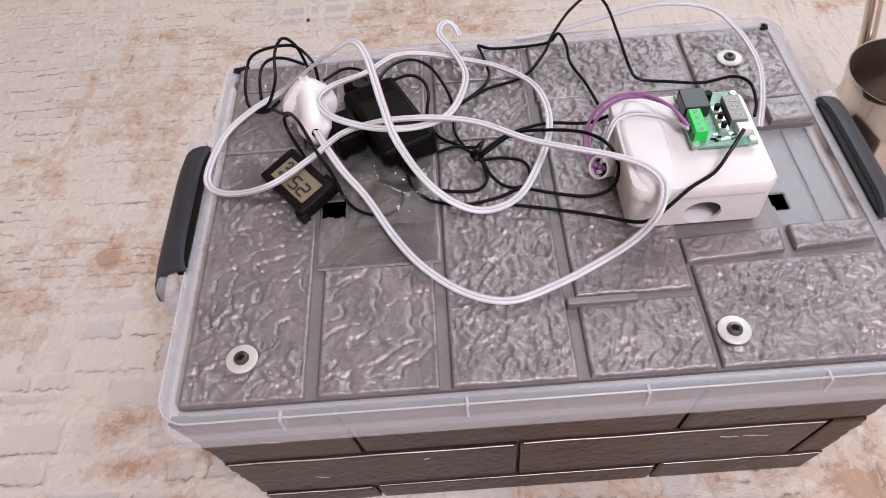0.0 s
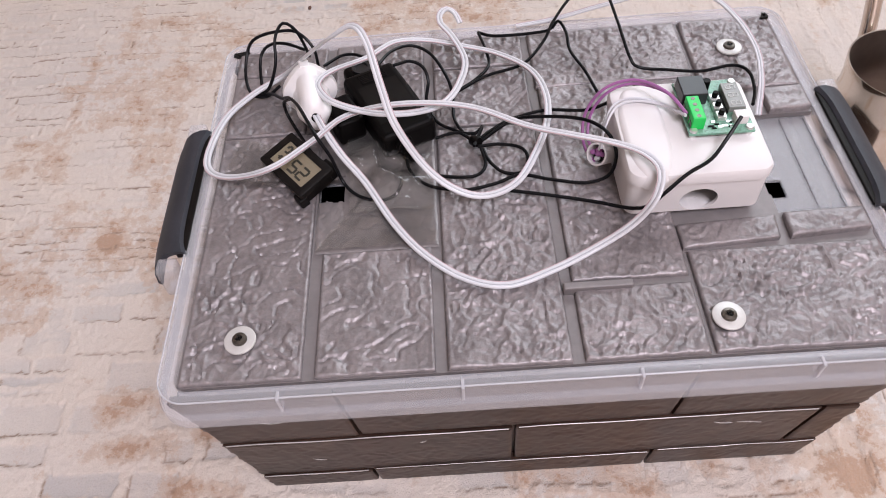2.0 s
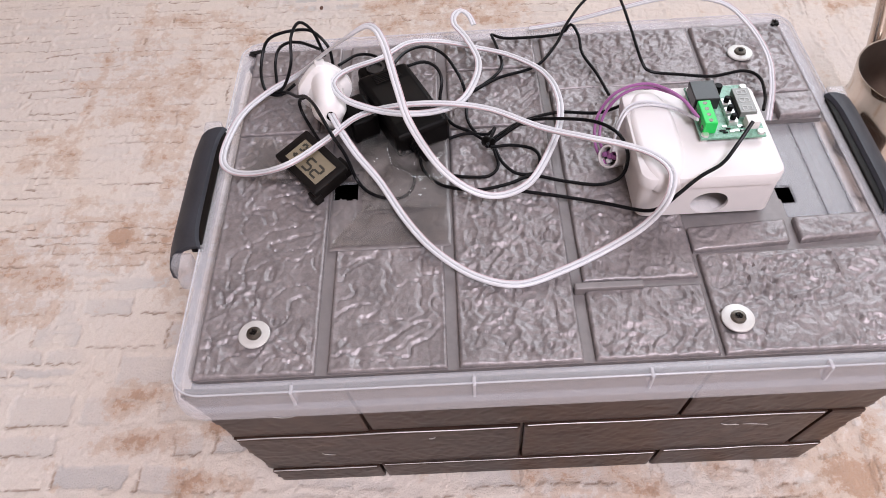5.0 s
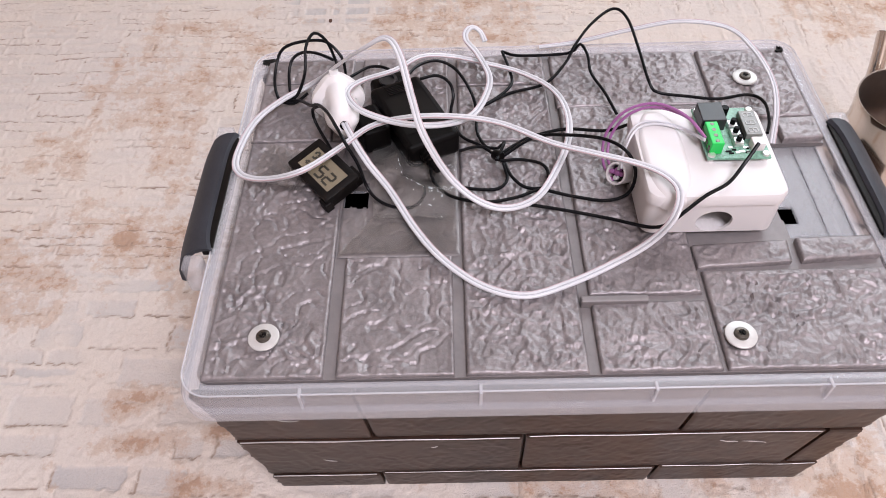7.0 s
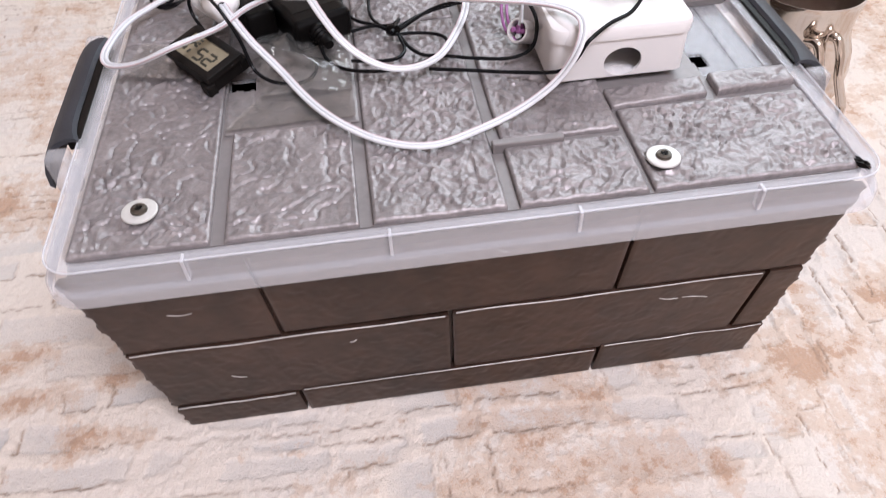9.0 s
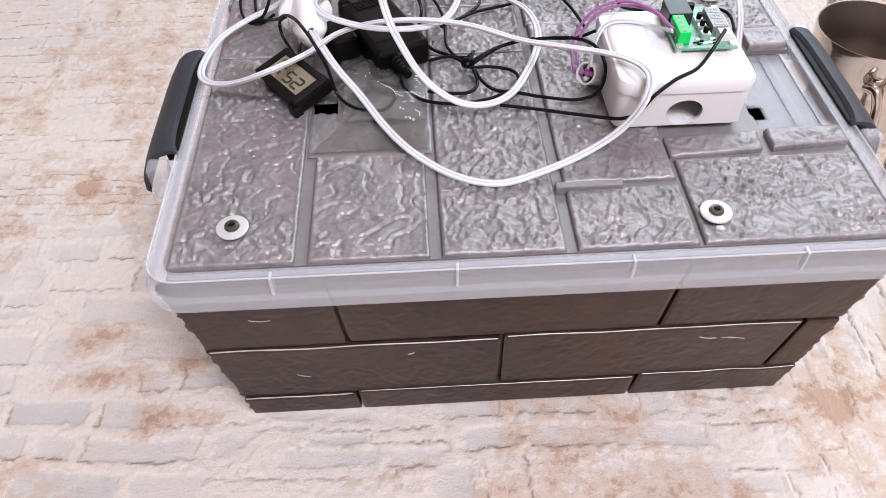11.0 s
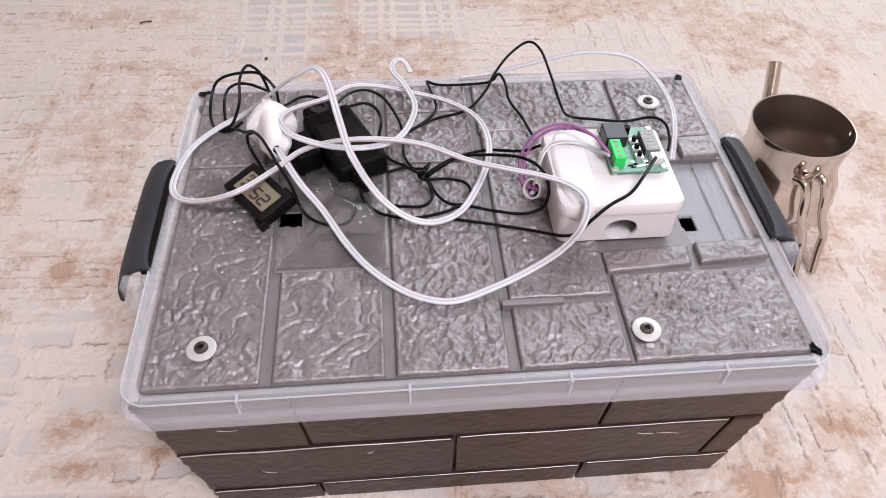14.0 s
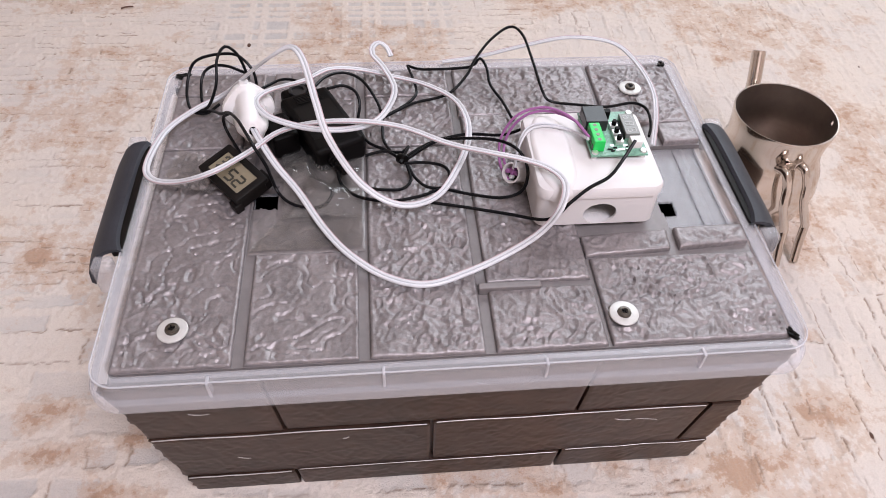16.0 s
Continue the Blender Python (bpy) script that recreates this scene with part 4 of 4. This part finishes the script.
terminal_block()
for k, y in enumerate((0.0100, 0.0180, 0.0260)):
    button = part("button", slab(BX + 0.0190, BX + 0.0250, BY + y, BY + y + 0.0060, BZ + 0.0008, BZ + 0.0042, 0.0004), SOLDER, board, "small square push button")
    part("button_cap", drum(0.0019, 0.0017, BZ + 0.0042, BZ + 0.0080, 14, Matrix.Translation((BX + 0.0220, BY + y + 0.0030, 0)), 0.0003), BLACK, button)
part("capacitor", drum(0.0026, 0.0026, BZ + 0.0008, BZ + 0.0085, 16, Matrix.Translation((BX + 0.0190, BY + 0.0400, 0)), 0.0004), BLACK, board)
display = part("led_display", slab(BX + 0.0280, BX + 0.0385, BY + 0.0170, BY + 0.0400, BZ + 0.0008, BZ + 0.0052, 0.0004), DISPLAY, board, "grey unlit three-digit display")


def seven_segments(parent, mat, m, w, h, t, on="abcdefg"):
    bars = {"a": (0, h, w, t), "d": (0, -h, w, t), "g": (0, 0, w, t), "b": (w, h / 2, t, h / 2), "c": (w, -h / 2, t, h / 2), "f": (-w, h / 2, t, h / 2), "e": (-w, -h / 2, t, h / 2)}
    for key in on:
        x, y, sx, sy = bars[key]
        lx, ly = (sx - t * 0.3, t) if sx > sy else (t, sy - t * 0.3)
        part("segment", slab(x - lx, x + lx, y - ly, y + ly, 0, 0.00025, 0, 1, m), mat, parent)


for k in range(3):
    seven_segments(display, SEGMENT, Matrix.Translation((BX + 0.0332, BY + 0.0210 + 0.0073 * k, BZ + 0.0052)) @ pose(0, 0, 0, 0, 0, 90), 0.0017, 0.0029, 0.00035)
part("sensor_socket", slab(BX + 0.0290, BX + 0.0370, BY + 0.0060, BY + 0.0130, BZ + 0.0008, BZ + 0.0070, 0.0004), WHITE, board, "white two-pin sensor socket")
rng = random.Random(4)
for k in range(12):
    x, y = BX + 0.0115 + rng.random() * 0.018, BY + 0.0030 + rng.random() * 0.006
    part("chip", slab(x, x + 0.0016 + 0.001 * (k % 3), y, y + 0.0010 + 0.0008 * (k % 2), BZ + 0.0008, BZ + 0.0016), (BLACK, SOLDER)[k % 2], board)
part("microchip", slab(BX + 0.0255, BX + 0.0275, BY + 0.0160, BY + 0.0360, BZ + 0.0008, BZ + 0.0022), BLACK, board)

# ---- mains plug ----
plug = thing("mains_plug", "white two-pin mains plug lying on its side", "plug", m=look((-0.1412, 0.0610, 0.1995), (-0.1495, 0.1000, 0.1925)))


def plug_body():
    sides, rings = 40, []
    prof = [(0.0000, -0.0160), (0.0150, -0.0160), (0.0176, -0.0146), (0.0184, -0.0120), (0.0187, -0.0095), (0.0188, -0.0070), (0.0188, -0.0045), (0.0187, -0.0020), (0.0186, 0.0005), (0.0184, 0.0030), (0.0181, 0.0055), (0.0178, 0.0080), (0.0175, 0.0105), (0.0171, 0.0130), (0.0166, 0.0160), (0.0160, 0.0195), (0.0150, 0.0230), (0.0135, 0.0262), (0.0114, 0.0287), (0.0088, 0.0304), (0.0062, 0.0312), (0.0046, 0.0313), (0.0041, 0.0308), (0.0038, 0.0255)]
    for r, z in prof:
        ring = []
        for k in range(sides):
            a = 2 * math.pi * k / sides
            grip = 1 / (1 + math.exp((-0.0030 - z) / 0.0005)) * (1 - 0.45 * min(1, max(0, (z - 0.003) / 0.020)))
            waist = 1 - 0.32 * grip * min(1, 1.5 * math.cos(a) ** 2)
            taper = 1 - 0.10 / (1 + math.exp((-0.0035 - z) / 0.0004))
            square = 1 + 0.05 * math.cos(4 * a) if r > 0.006 else 1
            ring.append((max(r, 0.0004) * waist * taper * square * math.cos(a), max(r, 0.0004) * waist * taper * square * math.sin(a), z))
        rings.append(ring)
    return loft(rings, True, (True, True))


part("plug_body", plug_body(), WHITE_GLOSS, plug, smooth=True)
for s in (1, -1):
    part("earth_clip", slab(s * 0.0118 - 0.0015, s * 0.0118 + 0.0012, -0.0022, 0.0022, -0.0010, 0.0120, 0.0004), ZINC, plug, "metal earthing strip")
    part("pin", drum(0.0024, 0.0022, -0.0350, -0.0160, 12, Matrix.Translation((0, s * 0.0095, 0)), 0.0008), ZINC, plug, "round metal pin")
part("head_tab", slab(-0.0035, 0.0035, 0.0165, 0.0200, -0.0155, -0.0060, 0.0008), WHITE_GLOSS, plug, "small white tab on the plug head")
# Black disc paints the shade down the hole where the cord leaves.
part("opening_shade", drum(0.0037, 0.0037, 0.0262, 0.0306, 16), BLACK, plug, "black disc painting the shade in the cord opening")

# ---- black power adapter ----
adapter = thing("power_adapter", "black rectangular power adapter lying among cords", "power adapter", m=pose(-0.0860, 0.0530, 0.1760, 0, 0, -65))
part("adapter_body", slab(-0.040, 0.034, -0.0205, 0.0205, 0.0, 0.0210, 0.0045, 4), BLACK, adapter)
part("plug_block", slab(-0.024, 0.006, -0.0420, -0.0215, 0.0010, 0.0210, 0.0030, 3), BLACK, adapter, "black plug block at the side")
for k in range(6):
    part("vent_rib", slab(-0.0345 + 0.0018 * k, -0.0336 + 0.0018 * k, -0.0100, 0.0100, 0.0206, 0.0218, 0.0003), BLACK_MATT, adapter, "raised grip rib")
part("rating_label", slab(-0.022, 0.020, -0.0150, 0.0150, 0.0209, 0.0212), BLACK_MATT, adapter, "faint dark rating label")
relief = [(0.0062, 0.0), (0.0062, 0.003), (0.0050, 0.004), (0.0058, 0.006), (0.0046, 0.0072), (0.0052, 0.0092), (0.0040, 0.0105), (0.0046, 0.0122), (0.0034, 0.0138), (0.0030, 0.018)]
part("strain_relief", turned(relief, 16, Matrix.Translation((0.0335, -0.006, 0.0125)) @ pose(0, 0, 0, 0, 95, 0)), BLACK, adapter, "ribbed strain relief", True)
part("plug_head", slab(-0.058, -0.040, -0.0140, 0.0150, 0.0010, 0.0150, 0.0040, 3), BLACK, adapter, "low black plug end", True)
part("locking_ring", turned([(0.0072, 0.0), (0.0072, 0.0018), (0.0050, 0.0018), (0.0046, 0.0004)], 20, Matrix.Translation((-0.0490, -0.0010, 0.0149))), RELAY, adapter, "round locking ring on the plug end", True)

# ---- hygrometer ----
U = Vector((0.030, -0.0345, -0.0040)).normalized()
V = Vector((0.61, 0.79, 0.20))
V = (V - U * V.dot(U)).normalized()
W = U.cross(V)
hm = Matrix((U, V, W)).transposed().to_4x4()
hm.translation = Vector((-0.1490, 0.0010, 0.1935))
hygro = thing("hygrometer", "small black digital hygrometer tilted in its cut-out", "hygrometer", m=hm)


def bezel():
    outer = [rounded(-0.0225 + o, 0.0225 - o, -0.0143 + o, 0.0143 - o, 0.0015, z, 3) for o, z in ((0.0020, -0.0060), (0.0, -0.0045), (0.0, -0.0004), (0.0006, 0.0))]
    inner = [rounded(-0.0173, 0.0173, -0.0092, 0.0092, 0.0008, z, 3) for z in (0.0, -0.0016)]
    return loft(outer + inner, True, (True, True))


part("bezel", bezel(), BLACK_MATT, hygro, "matt black bezel", True)
part("housing", slab(-0.0205, 0.0205, -0.0120, 0.0120, -0.0150, -0.0045, 0.0010), BLACK_MATT, hygro)
screen = part("lcd_screen", slab(-0.0172, 0.0172, -0.0091, 0.0091, -0.0016, -0.0008), LCD, hygro, "olive grey liquid-crystal screen with dark digits")
for x, y, w, h, on in ((0.0010, -0.0020, 0.0030, 0.0044, "afgcd"), (0.0095, -0.0020, 0.0030, 0.0044, "abged"), (-0.0125, 0.0040, 0.0016, 0.0026, "abcdf"), (-0.0075, 0.0040, 0.0016, 0.0026, "agde"), (-0.0125, -0.0045, 0.0013, 0.0018, "afg"), (-0.0080, -0.0050, 0.0011, 0.0016, "ag")):
    seven_segments(screen, INK, Matrix.Translation((x, y, -0.0008)), w, h, 0.0008, on)
part("side_catch", slab(0.006, 0.019, 0.0095, 0.0190, -0.0170, -0.0085, 0.0012), BLACK_MATT, hygro, "black mounting catch")
part("side_catch", slab(0.014, 0.0225, -0.0165, -0.0100, -0.0165, -0.0060, 0.0012), BLACK_MATT, hygro, "black mounting catch")


# ---- clear film taped over the cut-outs ----
def film_sheet(x0, x1, y0, y1, lift, seed):
    nx, ny = int((x1 - x0) / 0.0011), int((y1 - y0) / 0.0011)
    bm, grid = bmesh.new(), []
    for j in range(ny + 1):
        row = []
        for i in range(nx + 1):
            u, v = i / nx, j / ny
            x, y = x0 + (x1 - x0) * u, y0 + (y1 - y0) * v
            x += 0.006 * noise.noise(Vector((v * 4, seed, 1))) * (1 if u > 0.5 else -1) * abs(2 * u - 1)
            mound = math.exp(-((x + 0.095) ** 2 + (y - 0.008) ** 2) / 0.0007)
            p = Vector((x * 70 + seed, y * 70, seed))
            q = p * 0.55 + 0.9 * noise.noise_vector(p * 0.45)
            fold = sum(abs(((q.x * math.cos(a) + q.y * math.sin(a)) * f) % 2 - 1) * w for a, f, w in ((0.5, 1.0, 0.45), (1.9, 1.3, 0.35), (2.8, 2.1, 0.20)))
            z = 0.1754 + 0.0042 * fold + 0.0014 * abs(noise.noise(p * 2.6)) + lift * mound * (0.10 + 1.1 * fold)
            row.append(bm.verts.new((x, y, z)))
        grid.append(row)
    for j in range(ny):
        for i in range(nx):
            bm.faces.new((grid[j][i], grid[j][i + 1], grid[j + 1][i + 1], grid[j + 1][i]))
    return bm


def tape(corners, z, seed):
    """A flat strip of clear tape with a slightly wavy surface."""
    a, c, d, e = [Vector(v) for v in corners]
    bm, grid = bmesh.new(), []
    for j in range(25):
        row = []
        for i in range(25):
            u, v = i / 24, j / 24
            p = (a * (1 - u) + c * u) * (1 - v) + (e * (1 - u) + d * u) * v
            row.append(bm.verts.new((p.x, p.y, z + 0.0010 * noise.noise(Vector((p.x * 60, p.y * 60, seed))))))
        grid.append(row)
    for j in range(24):
        for i in range(24):
            bm.faces.new((grid[j][i], grid[j][i + 1], grid[j + 1][i + 1], grid[j + 1][i]))
    return bm


film = thing("plastic_film", "crinkled clear plastic film taped over the cut-out", "plastic film")
part("crumpled_sheet", film_sheet(-0.1150, -0.0580, -0.0320, 0.0560, 0.018, 3.0), FILM, film, "crumpled loose part of the film", True, False)
part("tape_strip", tape(((-0.1360, -0.0600), (-0.0580, -0.0590), (-0.0590, -0.0290), (-0.1130, -0.0260)), 0.1762, 2), FILM, film, "flat clear tape strip", True, False)
part("tape_strip", tape(((-0.2040, 0.0080), (-0.1650, -0.0060), (-0.1560, 0.0300), (-0.1960, 0.0440)), 0.1782, 5), FILM, film, "flat clear tape strip", True, False)
pad = relief_slab(((-0.1365, -0.0610), (-0.0565, -0.0610), (-0.0565, 0.0590), (-0.1365, 0.0590)), 0.1718, 0.1738, 0.0010, 51, hole=(-0.1370, -0.1190, -0.0175, 0.0030))
part("brick", pad, FOAM_PAD, sheet, "smooth foam without relief", True, False)

# ---- steel pot ----
pot = thing("steel_pot", "polished stainless steel pot with a rod handle and spout", "pot", m=pose(0.3490, 0.1390, 0.0, 0, 0, 0))
outside = [(0.0360, 0.0020), (0.0400, 0.0005), (0.0450, 0.0030), (0.0530, 0.0140), (0.0575, 0.0300), (0.0580, 0.0450), (0.0545, 0.0620), (0.0487, 0.0760), (0.0462, 0.0860), (0.0468, 0.0980), (0.0481, 0.1080), (0.0487, 0.1130), (0.0492, 0.1175), (0.0490, 0.1190)]
inside = [(0.0490, 0.1190), (0.0478, 0.1186), (0.0474, 0.1130), (0.0468, 0.1080), (0.0454, 0.0980), (0.0449, 0.0860), (0.0474, 0.0760), (0.0532, 0.0620), (0.0567, 0.0450), (0.0562, 0.0300), (0.0515, 0.0150), (0.0430, 0.0060), (0.0010, 0.0055)]


def pierced(bm):
    """Opens the small hanging slot under the rim."""
    at = Vector((0.0475 * math.cos(radians(-8.4)), 0.0475 * math.sin(radians(-8.4)), 0.1105))
    bmesh.ops.delete(bm, geom=[min(bm.faces, key=lambda f: (f.calc_center_median() - at).length)], context="FACES_ONLY")
    return bm


part("pot_wall", pierced(turned(outside, 64, None, (True, False))), STEEL, pot, "mirror-polished bellied wall", True)
part("pot_inside", pierced(turned(inside, 64, None, (False, True))), STEEL_INSIDE, pot, "dull brushed steel inside with a small hanging slot", True)


def rod_handle(turn):
    rods = []
    for s in (1, -1):
        way = spline([(s * 0.0105 - 0.017, -0.0430, 0.0925), (s * 0.0105 - 0.016, -0.0540, 0.0945), (s * 0.0110 - 0.013, -0.0610, 0.0810), (s * 0.0115 - 0.013, -0.0675, 0.0630), (s * 0.0120 - 0.007, -0.0755, 0.0400), (s * 0.0120 - 0.007, -0.0775, 0.0345), (s * 0.0115 - 0.010, -0.0830, 0.0220), (s * 0.0105 - 0.0150, -0.0930, 0.0045)], 0.002)
        rods.append(sweep([Vector(p) for p in way], ring_outline(0.0041, 14), Vector((1, 0, 0))))
    bm = join(*rods)
    bm.transform(pose(0, 0, 0, 0, 0, turn))
    h = part("rod_handle", bm, STEEL, pot, "bent twin-rod steel handle", True)
    for s in (1, -1):
        at = pose(0, 0, 0, 0, 0, turn) @ Matrix.Translation((s * 0.0092 - 0.016, -0.0440, 0.0932)) @ pose(0, 0, 0, 90, 0, 0)
        part("handle_nut", drum(0.0062, 0.0062, 0.0, 0.0048, 6, at, 0.0006), STEEL, h, "shiny fixing nut")
    strap = slab(-0.030, -0.002, -0.0475, -0.0440, 0.0895, 0.0970, 0.0010)
    strap.transform(pose(0, 0, 0, 0, 0, turn))
    part("handle_strap", strap, STEEL, h, "steel strap holding both rods")


rod_handle(12)
spout_way = [Vector(p) for p in spline([(-0.008, 0.044, 0.030), (-0.004, 0.060, 0.040), (0.004, 0.070, 0.066), (0.009, 0.085, 0.092), (0.012, 0.103, 0.120)], 0.004)]
spout_out = sweep(spout_way, ring_outline(0.0072, 18), Vector((1, 0, 0)))
part("spout", spout_out, STEEL, pot, "slender curved steel pouring spout", True)
part("spout_mouth", sweep([spout_way[-1], spout_way[-1] + (spout_way[-1] - spout_way[-2]).normalized() * 0.0006], ring_outline(0.0060, 18), Vector((1, 0, 0))), STEEL_INSIDE, pot, "open end of the spout")

# ---- crumbs on the carpet ----
for x, y, s in ((-0.211, 0.459, 0.004), (0.373, 0.048, 0.0022), (0.355, -0.141, 0.0030), (0.595, 0.376, 0.0020), (0.601, 0.367, 0.0016), (0.470, 0.330, 0.0018)):
    bm = bmesh.new()
    bmesh.ops.create_icosphere(bm, subdivisions=2, radius=s)
    for v in bm.verts:
        v.co = Vector((v.co.x * 0.6, v.co.y, v.co.z * 0.45)) * (1 + 0.3 * noise.noise(v.co * 500))
        v.co += Vector((x, y, s * 0.3))
    tagged(mesh_object("crumb", bm, CARPET_DIRT, True), "dark brown crumb lying on the carpet", "crumb", "crumbs on the carpet")
fibre = sweep(spline([(-0.3935, 0.5530, 0.0035), (-0.3860, 0.5560, 0.0042), (-0.3775, 0.5575, 0.0035)], 0.002), ring_outline(0.0011, 7))
tagged(mesh_object("fibre", fibre, CARPET_DIRT, True), "short dark fibre lying on the carpet", "fibre")
